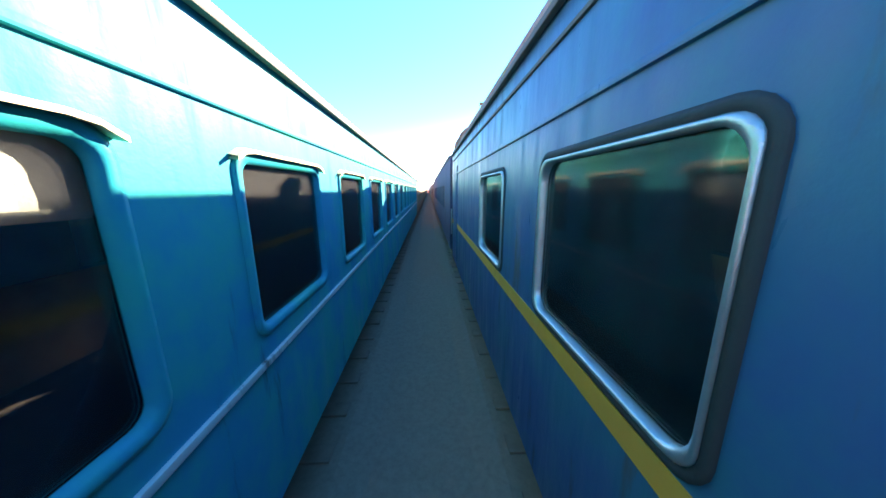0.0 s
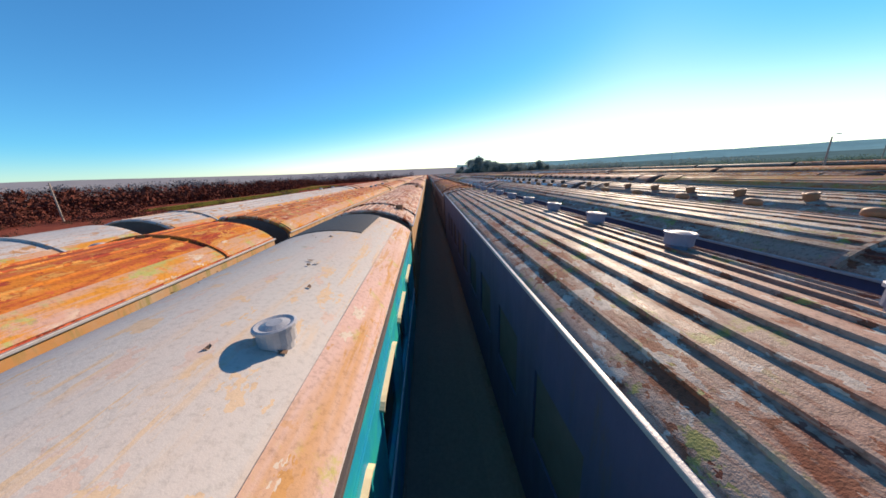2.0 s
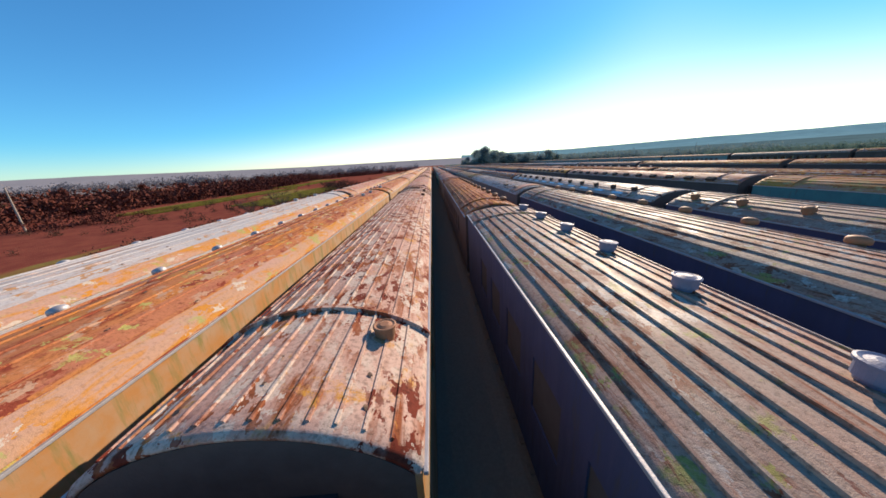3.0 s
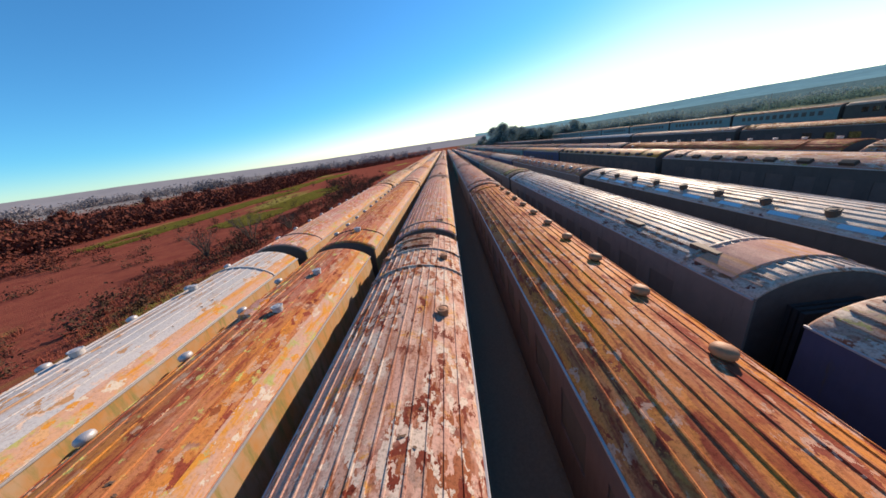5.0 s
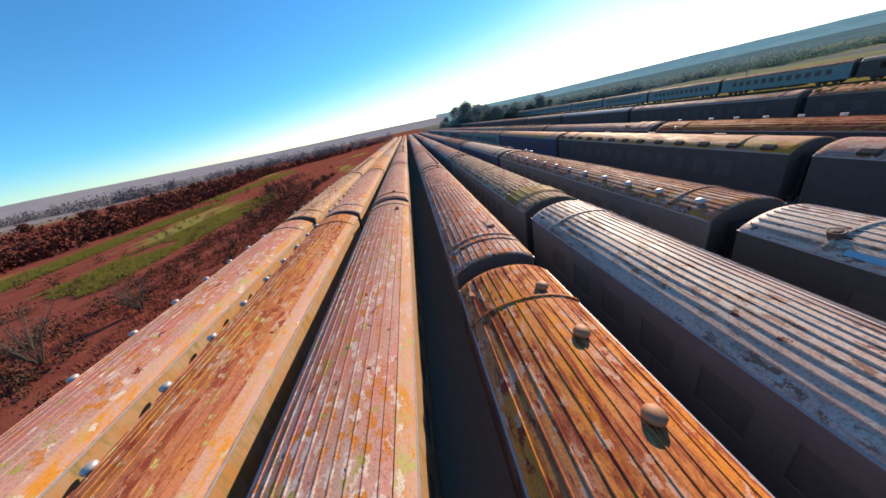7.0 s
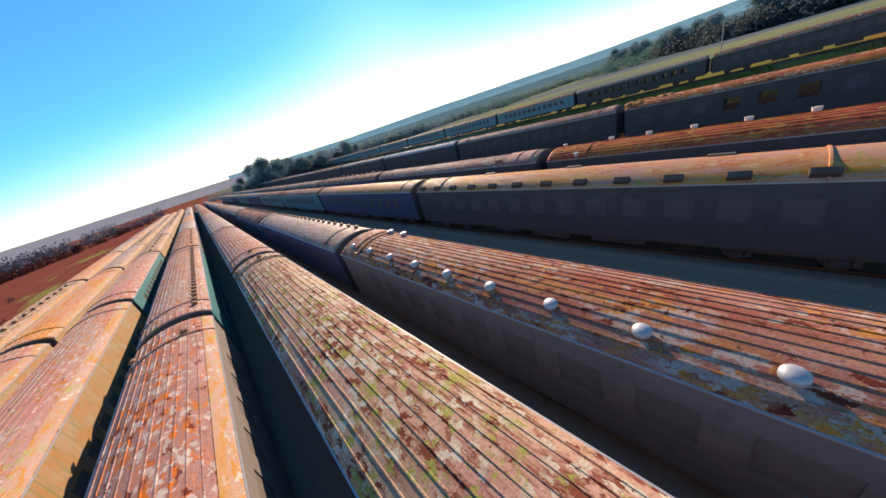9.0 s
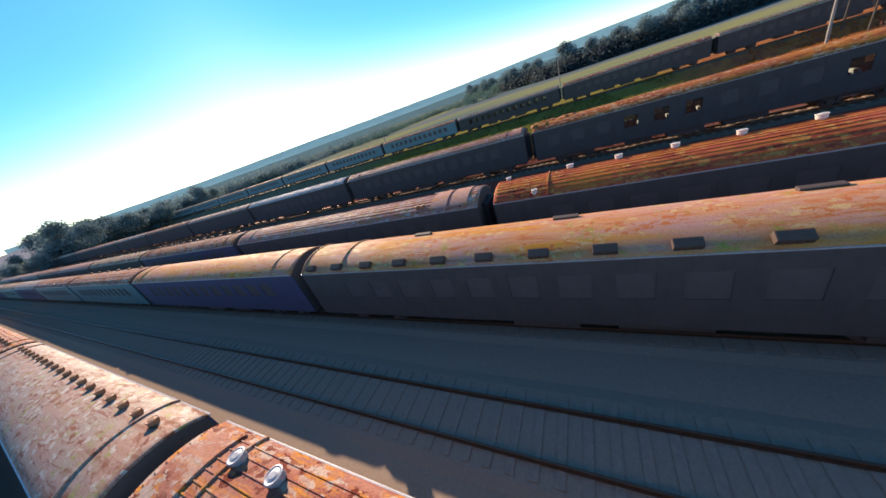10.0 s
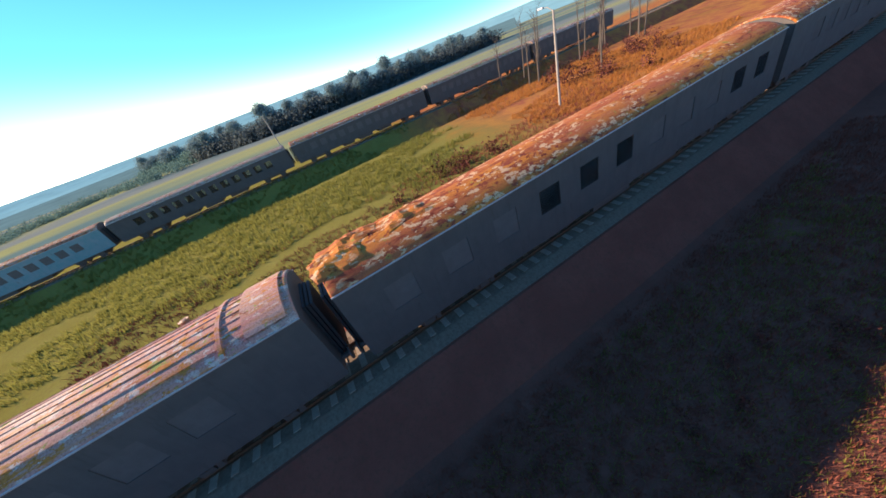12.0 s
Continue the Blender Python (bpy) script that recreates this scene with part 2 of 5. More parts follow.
BODY = {
    "blue": paint_material("light_blue_coach_paint", (0.012, 0.29, 0.43), (0.02, 0.4, 0.34), 0.35, dirt=(0.04, 0.1, 0.12), dirt_cut=0.62, gloss=0.1),
    "deep": paint_material("dark_blue_coach_paint", (0.062, 0.06, 0.11), (0.066, 0.066, 0.13), 0.7),
    "bluegreen": paint_material("teal_coach_paint", (0.035, 0.09, 0.22), (0.03, 0.13, 0.2), 0.25, gloss=0.4),
    "green": paint_material("green_coach_paint", (0.03, 0.16, 0.17), (0.04, 0.2, 0.2)),
    "red": paint_material("maroon_coach_paint", (0.12, 0.075, 0.065), (0.15, 0.09, 0.08), 0.75),
    "grey": paint_material("sooty_grey_coach_paint", (0.2, 0.16, 0.135), (0.23, 0.18, 0.155), 0.8, dirt=(0.15, 0.12, 0.1)),
    "soot": paint_material("soot_dark_coach_paint", (0.08, 0.067, 0.06), (0.092, 0.077, 0.068), 0.85, dirt=(0.07, 0.058, 0.05)),
    # teal paint lightened to grey by the distance haze put into it
    "hazeteal": paint_material("hazed_teal_grey_coach_paint", (0.13, 0.25, 0.26), (0.2, 0.26, 0.27), 0.7, dirt=(0.14, 0.14, 0.13)),
    "tan": paint_material("faded_cream_coach_paint", (0.44, 0.21, 0.07), (0.42, 0.28, 0.17), dirt=(0.23, 0.19, 0.06), dirt_cut=0.5),
}
M_STEEL = plain_material("dull_aluminium", (0.5, 0.5, 0.5), 0.38, 0.8)
M_DARK = plain_material("black_rubber", (0.03, 0.03, 0.032), 0.75)
M_IRON = plain_material("grimy_iron", (0.1, 0.08, 0.07), 0.75, 0.1)
M_YELLOW = paint_material("yellow_stripe_paint", (0.8, 0.34, 0.035), (0.72, 0.3, 0.04), 0.45, dirt_cut=0.66)
M_WHITE = paint_material("off_white_stripe_paint", (0.6, 0.62, 0.6), (0.5, 0.52, 0.5), 0.45)
# vent metal with the blue of its sky-lit shade side in the colour
M_BLUEVENT = plain_material("shade_blue_sheet", (0.17, 0.18, 0.25), 0.55)
M_VENT = plain_material("galvanised_sheet", (0.42, 0.4, 0.4), 0.5, 0.3)
M_CREAMVENT = plain_material("chalky_cream_sheet", (0.62, 0.52, 0.44), 0.6, vary=0.25)
M_RUSTVENT = plain_material("rusty_sheet", (0.34, 0.15, 0.07), 0.65, 0.1)
M_SOOT = plain_material("sooty_sheet", (0.09, 0.055, 0.04), 0.75, 0.1)
M_LITTER = plain_material("dry_leaves", (0.14, 0.08, 0.05), 0.9)
M_BLACK = plain_material("black_patch_sheet", (0.025, 0.025, 0.026), 0.7)
M_RAIL = plain_material("rusty_rail", (0.16, 0.085, 0.05), 0.55, 0.5)
M_SLEEPER = plain_material("weathered_timber", (0.33, 0.245, 0.185), 0.85)
M_BARK = plain_material("bark", (0.1, 0.075, 0.055), 0.9)
M_LINING = plain_material("cream_panelling", (0.6, 0.42, 0.22), 0.6, vary=0.25)
M_BLIND = plain_material("cream_cloth", (0.76, 0.72, 0.64), 0.9, vary=0.15)
M_HOOD = plain_material("cream_hood_paint", (0.7, 0.56, 0.34), 0.6, vary=0.2)
M_SEAT = plain_material("faded_blue_upholstery", (0.1, 0.12, 0.2), 0.9)
M_BARE = plain_material("bare_bright_sheet", (0.62, 0.6, 0.58), 0.28, 0.85, vary=0.2)
M_LID = ROOF["mottled"]
M_POST = plain_material("weathered_pole", (0.33, 0.27, 0.22), 0.8)


def glass_material(name, tone, least, most):
    m, nt, bs = nodes_of(name)
    out = nt.nodes["Material Output"]
    tr, gl = nt.nodes.new("ShaderNodeBsdfTransparent"), nt.nodes.new("ShaderNodeBsdfGlossy")
    tr.inputs["Color"].default_value = (0.75, 0.8, 0.8, 1)
    gl.inputs["Roughness"].default_value = 0.08
    mx, fr = nt.nodes.new("ShaderNodeMixShader"), nt.nodes.new("ShaderNodeFresnel")
    fr.inputs["IOR"].default_value = 1.45
    link(nt, fr.outputs[0], mx.inputs[0])
    link(nt, tr.outputs[0], mx.inputs[1])
    link(nt, gl.outputs[0], mx.inputs[2])
    dust = nt.nodes.new("ShaderNodeBsdfDiffuse")
    dust.inputs["Color"].default_value = (*tone, 1)
    mx2 = nt.nodes.new("ShaderNodeMixShader")
    n = noise_node(nt, coords(nt), 3, 5)
    link(nt, ramp(nt, n.outputs["Fac"], [(0.35, (least,) * 3), (0.7, (most,) * 3)]), mx2.inputs[0])
    link(nt, mx.outputs[0], mx2.inputs[1])
    link(nt, dust.outputs[0], mx2.inputs[2])
    link(nt, mx2.outputs[0], out.inputs["Surface"])
    return m


M_GLASS = glass_material("smeared_glass", (0.06, 0.06, 0.06), 0.05, 0.3)
M_DUSTGLASS = glass_material("dust_caked_glass", (0.21, 0.17, 0.145), 0.88, 0.99)
M_SOOTGLASS = glass_material("sooty_glass", (0.14, 0.118, 0.107), 0.85, 0.98)


def leafy(m, share=0.45):
    """Lets part of the light through thin leaves and twigs."""
    nt = m.node_tree
    bs, out = nt.nodes["Principled BSDF"], nt.nodes["Material Output"]
    tl, mx = nt.nodes.new("ShaderNodeBsdfTranslucent"), nt.nodes.new("ShaderNodeMixShader")
    link(nt, bs.inputs["Base Color"].links[0].from_socket, tl.inputs["Color"])
    mx.inputs[0].default_value = share
    link(nt, bs.outputs[0], mx.inputs[1])
    link(nt, tl.outputs[0], mx.inputs[2])
    link(nt, mx.outputs[0], out.inputs["Surface"])
    return m


def ground_material():
    """Dry russet grass by the sidings, olive meadow beyond the last track but one, dull fields far off with haze in
    their colour.
    """
    m, nt, bs = nodes_of("dry_grass_ground")
    v = coords(nt)
    vl = coords(nt, (1.0, 0.3, 1.0))
    big, mid, fine = noise_node(nt, vl, 0.05, 5, 0.6), noise_node(nt, v, 0.5, 6, 0.7), noise_node(nt, v, 7, 6, 0.75)
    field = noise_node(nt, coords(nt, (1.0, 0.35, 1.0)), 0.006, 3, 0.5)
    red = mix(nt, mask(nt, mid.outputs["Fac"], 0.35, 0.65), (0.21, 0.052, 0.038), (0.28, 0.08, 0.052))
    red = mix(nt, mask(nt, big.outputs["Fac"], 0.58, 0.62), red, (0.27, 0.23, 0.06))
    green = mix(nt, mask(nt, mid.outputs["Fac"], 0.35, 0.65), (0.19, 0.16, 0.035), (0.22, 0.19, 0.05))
    # blue-teal distance haze is put into the far fields' colours
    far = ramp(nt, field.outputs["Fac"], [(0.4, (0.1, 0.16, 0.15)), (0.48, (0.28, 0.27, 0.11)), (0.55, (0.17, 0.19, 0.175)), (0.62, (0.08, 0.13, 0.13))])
    geo, sep = nt.nodes.new("ShaderNodeNewGeometry"), nt.nodes.new("ShaderNodeSeparateXYZ")
    link(nt, geo.outputs["Position"], sep.inputs[0])
    wob = nt.nodes.new("ShaderNodeMath")
    wob.operation = "MULTIPLY_ADD"
    link(nt, mid.outputs["Fac"], wob.inputs[0])
    wob.inputs[1].default_value = 8.0
    link(nt, sep.outputs["X"], wob.inputs[2])

    def beyond(limit, width):
        r = nt.nodes.new("ShaderNodeMapRange")
        r.inputs["From Min"].default_value, r.inputs["From Max"].default_value = limit, limit + width
        link(nt, wob.outputs[0], r.inputs["Value"])
        return r.outputs["Result"]
    dust = mix(nt, mask(nt, mid.outputs["Fac"], 0.4, 0.6), (0.23, 0.085, 0.06), (0.19, 0.07, 0.05))
    col = mix(nt, beyond(30, 2), red, dust)
    south = nt.nodes.new("ShaderNodeMapRange")
    south.inputs["From Min"].default_value, south.inputs["From Max"].default_value = 72, 62
    wy = nt.nodes.new("ShaderNodeMath")
    wy.operation = "MULTIPLY_ADD"
    link(nt, mid.outputs["Fac"], wy.inputs[0])
    wy.inputs[1].default_value = 14.0
    link(nt, sep.outputs["Y"], wy.inputs[2])
    link(nt, wy.outputs[0], south.inputs["Value"])
    rusty = mix(nt, mask(nt, mid.outputs["Fac"], 0.42, 0.6), (0.42, 0.17, 0.05), (0.3, 0.09, 0.05))
    north = nt.nodes.new("ShaderNodeMapRange")
    north.inputs["From Min"].default_value, north.inputs["From Max"].default_value = 128, 165
    link(nt, wy.outputs[0], north.inputs["Value"])
    ashy = mix(nt, mask(nt, mid.outputs["Fac"], 0.4, 0.6), (0.17, 0.15, 0.09), (0.21, 0.19, 0.12))
    meadow = mix(nt, north.outputs["Result"], mix(nt, south.outputs["Result"], green, rusty), ashy)
    col = mix(nt, beyond(52, 3), col, meadow)
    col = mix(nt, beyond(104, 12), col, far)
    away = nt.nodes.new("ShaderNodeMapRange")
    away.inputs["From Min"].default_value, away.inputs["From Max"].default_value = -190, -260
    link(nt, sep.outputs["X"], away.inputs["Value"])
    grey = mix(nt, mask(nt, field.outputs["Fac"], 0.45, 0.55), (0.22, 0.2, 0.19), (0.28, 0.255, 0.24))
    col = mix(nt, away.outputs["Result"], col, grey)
    col = mix(nt, mask(nt, fine.outputs["Fac"], 0.5, 0.75), col, (0.13, 0.07, 0.045))
    link(nt, col, bs.inputs["Base Color"])
    bs.inputs["Roughness"].default_value = 0.95
    bs.inputs["Specular IOR Level"].default_value = 0.1
    bump(nt, bs, fine.outputs["Fac"], 0.8, 0.1)
    return m


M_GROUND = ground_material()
M_BALLAST = plain_material("cinder_ballast", (0.34, 0.25, 0.185), 0.95, vary=0.3, scale=14)
M_EARTH = plain_material("overgrown_ballast", (0.2, 0.14, 0.1), 0.95, vary=0.6, scale=9)
M_DRY = plain_material("dry_grass_blades", (0.24, 0.075, 0.05), 0.9, vary=0.5, scale=1.2)
M_RUSTGRASS = leafy(plain_material("rust_grass_blades", (0.44, 0.18, 0.05), 0.9, vary=0.4, scale=0.8))
M_OLIVE = leafy(plain_material("olive_grass_blades", (0.21, 0.19, 0.045), 0.9, vary=0.4, scale=0.8))
M_LEAF = plain_material("dark_foliage", (0.085, 0.05, 0.035), 0.9, vary=0.5, scale=1.0)
M_RUSSET = plain_material("russet_scrub", (0.12, 0.042, 0.032), 0.9, vary=0.4, scale=0.7)
# far foliage and copse carry distance haze as a paler, teal base colour
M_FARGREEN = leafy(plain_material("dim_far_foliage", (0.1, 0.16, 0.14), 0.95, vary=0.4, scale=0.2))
M_COPSE = leafy(plain_material("hazed_grey_green_copse", (0.2, 0.26, 0.255), 0.95, vary=0.3, scale=0.2), 0.3)
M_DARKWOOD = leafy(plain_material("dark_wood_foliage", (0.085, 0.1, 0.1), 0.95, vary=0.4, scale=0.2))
M_GREYTREE = plain_material("bare_grey_twigs", (0.19, 0.165, 0.17), 0.95, vary=0.4, scale=0.3)


# ---- building helpers ----
def part(name, data, material, parent, label="", at=(0, 0, 0)):
    """One mesh object under a thing or a part; data is a bmesh or a finished mesh."""
    if isinstance(data, bmesh.types.BMesh):
        me = bpy.data.meshes.new(name)
        data.to_mesh(me)
        data.free()
    else:
        me = data
    if not me.materials:
        me.materials.append(material)
    ob = new(name, me)
    if parent is not None:
        ob.parent = parent
    ob.location = at
    if label:
        ob["label"] = label
    return ob


CACHE = {}


def cached(key, make, material=None, smooth=False):
    """A mesh built once and shared by alike pieces."""
    key = (key, EAVE, CROWN, ARCH)
    if key not in CACHE:
        bm = make()
        me = bpy.data.meshes.new(str(key[0][0]) if isinstance(key[0], tuple) else str(key[0]))
        bm.to_mesh(me)
        bm.free()
        if smooth:
            for p in me.polygons:
                p.use_smooth = True
        if material is not None:
            me.materials.append(material)
        CACHE[key] = me
    return CACHE[key]


def add_box(bm, x0, x1, y0, y1, z0, z1):
    vs = [bm.verts.new((x, y, z)) for x in (x0, x1) for y in (y0, y1) for z in (z0, z1)]
    for f in ((0, 1, 3, 2), (4, 6, 7, 5), (0, 4, 5, 1), (2, 3, 7, 6), (0, 2, 6, 4), (1, 5, 7, 3)):
        bm.faces.new([vs[i] for i in f])
    return vs


def box_mesh(x0, x1, y0, y1, z0, z1, bevel=0.0):
    bm = bmesh.new()
    add_box(bm, x0, x1, y0, y1, z0, z1)
    if bevel:
        bmesh.ops.bevel(bm, geom=bm.edges[:], offset=bevel, segments=2, affect="EDGES", profile=0.7)
    return bm


def lathe(profile, seg=14, axis="z"):
    """A turned body from (radius, height) pairs."""
    bm = bmesh.new()
    rings = []
    for r, h in profile:
        ring = []
        for i in range(seg):
            a = 2 * math.pi * i / seg
            p = (r * math.cos(a), r * math.sin(a), h)
            if axis == "x":
                p = (h, r * math.cos(a), r * math.sin(a))
            elif axis == "y":
                p = (r * math.cos(a), h, r * math.sin(a))
            ring.append(bm.verts.new(p))
        rings.append(ring)
    for a, b in zip(rings, rings[1:]):
        for i in range(seg):
            bm.faces.new((a[i], a[(i + 1) % seg], b[(i + 1) % seg], b[i]))
    bm.faces.new(rings[0][::-1])
    bm.faces.new(rings[-1])
    bmesh.ops.recalc_face_normals(bm, faces=bm.faces)
    return bm


# ---- coaches ----
HALF, EAVE, CROWN, FLOOR_Z = 1.43, 3.5, 4.05, 0.95
POWER, ARCH = 2.5, 0.75


def roof_z(x, lift=0.0):
    """Height of the roof: a shallow arc that is rounded off towards the eaves."""
    half, high = HALF + 0.02, CROWN - EAVE
    big = (half * half + high * high) / (2 * high)
    x = min(abs(x), half)
    arc = CROWN - big + math.sqrt(big * big - x * x)
    soft = EAVE + high * (1 - (x / half) ** POWER) ** (1 / POWER)
    return ARCH * arc + (1 - ARCH) * soft + lift


def roof_profile(n=20, inset=0.0):
    xs = [-math.cos(math.pi * i / n) * (HALF + 0.02) for i in range(n + 1)]
    return [(x * (1 - inset / (HALF + 0.02)), roof_z(x) - inset) for x in xs]


def roof_bm(length, dents=0):
    """A curved roof shell, its ends drawn in a little, with light dents."""
    bm = bmesh.new()
    rnd = random.Random(dents)
    ys = [-length / 2, -length / 2 + 0.06, -length / 2 + 0.3]
    ys += [-length / 2 + 0.3 + (length - 0.6) * i / 30 for i in range(1, 30)]
    ys += [length / 2 - 0.3, length / 2 - 0.06, length / 2]
    outer, inner = roof_profile(22), roof_profile(22, 0.06)
    rows = []
    for y in ys:
        e = 0.05 if abs(y) > length / 2 - 0.03 else 0.0
        w = rnd.uniform(-0.006, 0.006)
        rows.append([bm.verts.new((x * (1 - e * 0.4), y, z - e * 0.6 + (w if 2 < i < 20 else 0))) for i, (x, z) in enumerate(outer)])
    for a, b in zip(rows, rows[1:]):
        for i in range(22):
            bm.faces.new((a[i], a[i + 1], b[i + 1], b[i]))
    low = [[bm.verts.new((x, y, z)) for x, z in inner] for y in (ys[0], ys[-1])]
    for i in range(22):
        bm.faces.new((low[0][i], low[1][i], low[1][i + 1], low[0][i + 1]))
    for a, b, flip in ((rows[0], low[0], 1), (rows[-1], low[1], 0)):
        for i in range(22):
            f = (a[i], b[i], b[i + 1], a[i + 1])
            bm.faces.new(f if flip else f[::-1])
    bmesh.ops.recalc_face_normals(bm, faces=bm.faces)
    return bm


def rib_bm(x, length, width=0.028, height=0.028):
    """A pressed rib that runs the length of a roof at x from its middle."""
    bm = bmesh.new()
    dz = (roof_z(x + 0.01) - roof_z(x - 0.01)) / 0.02
    t, nrm = Vector((1, 0, dz)).normalized(), Vector((-dz, 0, 1)).normalized()
    base = Vector((x, 0, roof_z(x)))
    sec = [base - t * width - nrm * 0.01, base - t * width * 0.45 + nrm * height, base + t * width * 0.45 + nrm * height, base + t * width - nrm * 0.01]
    ends = [[bm.verts.new((p.x, y, p.z)) for p in sec] for y in (-length / 2 + 0.12, length / 2 - 0.12)]
    for i in range(3):
        bm.faces.new((ends[0][i], ends[0][i + 1], ends[1][i + 1], ends[1][i]))
    bm.faces.new(ends[0][::-1])
    bm.faces.new(ends[1])
    bmesh.ops.recalc_face_normals(bm, faces=bm.faces)
    return bm


def seam_bm(width=0.09, lift=0.05):
    """A strap that lies over the roof from eave to eave."""
    bm = bmesh.new()
    prof = roof_profile(22)
    rows = []
    for y, up in ((-width / 2, -0.01), (-width / 2 + 0.015, lift), (width / 2 - 0.015, lift), (width / 2, -0.01)):
        rows.append([bm.verts.new((x * (1 + up * 0.5), y, z + up)) for x, z in prof])
    for a, b in zip(rows, rows[1:]):
        for i in range(22):
            bm.faces.new((a[i], a[i + 1], b[i + 1], b[i]))
    return bm


def window_layout(kind, length):
    """Window middles along a coach, their width, and the heights of sill and head."""
    pitch, w, n, off = {"wide": (2.02, 1.16, 9, -0.35), "close": (1.63, 1.05, 14, -0.2), "seated": (2.08, 1.0, 11, 0.0), "small": (1.63, 1.0, 12, 0.0), "low": (1.63, 1.0, 12, 0.0)}[kind]
    return [(i - (n - 1) / 2) * pitch + off for i in range(n)], w, *{"low": (1.5, 2.3), "wide": (1.99, 2.92)}.get(kind, (1.96, 2.92))


def side_bm(kind, length, side):
    """One coach side as a sheet with thickness: window openings go right through."""
    bm = bmesh.new()
    mids, w, z0, z1 = window_layout(kind, length)
    xo, xi = side * HALF, side * (HALF - 0.06)
    x0, x1 = min(xo, xi), max(xo, xi)
    ys = [-length / 2] + [v for m in mids for v in (m - w / 2, m + w / 2)] + [length / 2]
    zs = [FLOOR_Z - 0.1, z0, z1, EAVE]
    sheets = [[[bm.verts.new((x, y, z)) for z in zs] for y in ys] for x in (x0, x1)]
    ny = len(ys) - 1

    def solid(i, k):
        return 0 <= i < ny and 0 <= k < 3 and not (k == 1 and i % 2)
    for i in range(ny):
        for k in range(3):
            if not solid(i, k):
                continue
            for sh in sheets:
                bm.faces.new((sh[i][k], sh[i + 1][k], sh[i + 1][k + 1], sh[i][k + 1]))
            for di, dk, p, q in ((-1, 0, (0, 0), (0, 1)), (1, 0, (1, 0), (1, 1)), (0, -1, (0, 0), (1, 0)), (0, 1, (0, 1), (1, 1))):
                if not solid(i + di, k + dk):
                    e = [sh[i + u][k + v] for sh in sheets for u, v in (p, q)]
                    bm.faces.new((e[0], e[1], e[3], e[2]))
    bmesh.ops.recalc_face_normals(bm, faces=bm.faces)
    return bm


def rounded(w, h, r, seg=5):
    pts = []
    for cx, cz, a0 in ((w / 2 - r, h / 2 - r, 0), (-w / 2 + r, h / 2 - r, 90), (-w / 2 + r, -h / 2 + r, 180), (w / 2 - r, -h / 2 + r, 270)):
        for i in range(seg + 1):
            a = radians(a0 + 90 * i / seg)
            pts.append((cx + r * math.cos(a), cz + r * math.sin(a)))
    return pts


def ring_bm(w, h, out, inner, depth, r):
    """A ring with rounded corners round an opening; lies in the y-z plane, proud towards +x."""
    bm = bmesh.new()
    o, i = rounded(w + 2 * out, h + 2 * out, 0.08 + out), rounded(w - 2 * inner, h - 2 * inner, max(0.03, r - inner))
    crest = [((a[0] * .6 + b[0] * .4), (a[1] * .6 + b[1] * .4)) for a, b in zip(o, i)]
    rows = [[bm.verts.new((x, y, z)) for y, z in pts] for pts, x in ((o, -0.01), (o, depth * 0.6), (crest, depth), (i, depth * 0.5), (i, -0.03))]
    n = len(o)
    for a, b in zip(rows, rows[1:]):
        for k in range(n):
            bm.faces.new((a[k], a[(k + 1) % n], b[(k + 1) % n], b[k]))
    return bm


def hood_bm(w):
    """A narrow rain hood over a window, bent down at both ends."""
    bm = bmesh.new()
    n = 16
    rows = []
    for x, dz in ((-0.004, 0.0), (0.05, -0.012), (0.05, -0.03), (-0.004, -0.02)):
        rows.append([bm.verts.new((x, (k / n - 0.5) * (w + 0.08), dz - 0.045 * (max(0.0, abs(k / n - 0.5) - 0.38) / 0.12) ** 2)) for k in range(n + 1)])
    for a, b in zip(rows, rows[1:] + rows[:1]):
        for k in range(n):
            bm.faces.new((a[k], a[k + 1], b[k + 1], b[k]))
    bmesh.ops.recalc_face_normals(bm, faces=bm.faces)
    return bm


def drum_bm(big=1.0):
    """A drum-shaped vent with a rim and a shallow lid."""
    return lathe([(0.16 * big, -0.06), (0.16 * big, 0.06 * big), (0.19 * big, 0.07 * big), (0.19 * big, 0.22 * big), (0.215 * big, 0.225 * big), (0.215 * big, 0.255 * big), (0.19 * big, 0.265 * big), (0.15 * big, 0.25 * big), (0.08 * big, 0.275 * big)], 20)


def vent_bm(big=1.0):
    return lathe([(0.15 * big, -0.06), (0.15 * big, 0.07 * big), (0.2 * big, 0.075 * big), (0.225 * big, 0.1 * big), (0.225 * big, 0.2 * big), (0.19 * big, 0.25 * big), (0.1 * big, 0.285 * big), (0.02, 0.295 * big)], 16)


def flat_vent_bm():
    bm = box_mesh(-0.15, 0.13, -0.32, 0.32, -0.05, 0.2, 0.03)
    for k in range(4):
        add_box(bm, -0.165, -0.148, -0.28 + 0.15 * k, -0.18 + 0.15 * k, 0.02, 0.15)
    return bm


def bogie(parent, y, detail):
    b = part("bogie", cached(("bogie_frame", detail), lambda: bogie_bm(not detail), M_IRON), M_IRON, parent, "grimy iron bogie frame with springs", (0, y, 0))
    for dy in (-1.25, 1.25):
        for sx in ((-1, 1) if detail else ()):
            part("wheel", cached(("wheel", sx), lambda: lathe([(0.1, -0.09), (0.46, -0.075), (0.46, 0.055), (0.5, 0.06), (0.5, 0.09), (0.12, 0.09)], 18, "x"), M_IRON), M_IRON, b, "", (sx * 0.75, dy, 0.46))
    return b


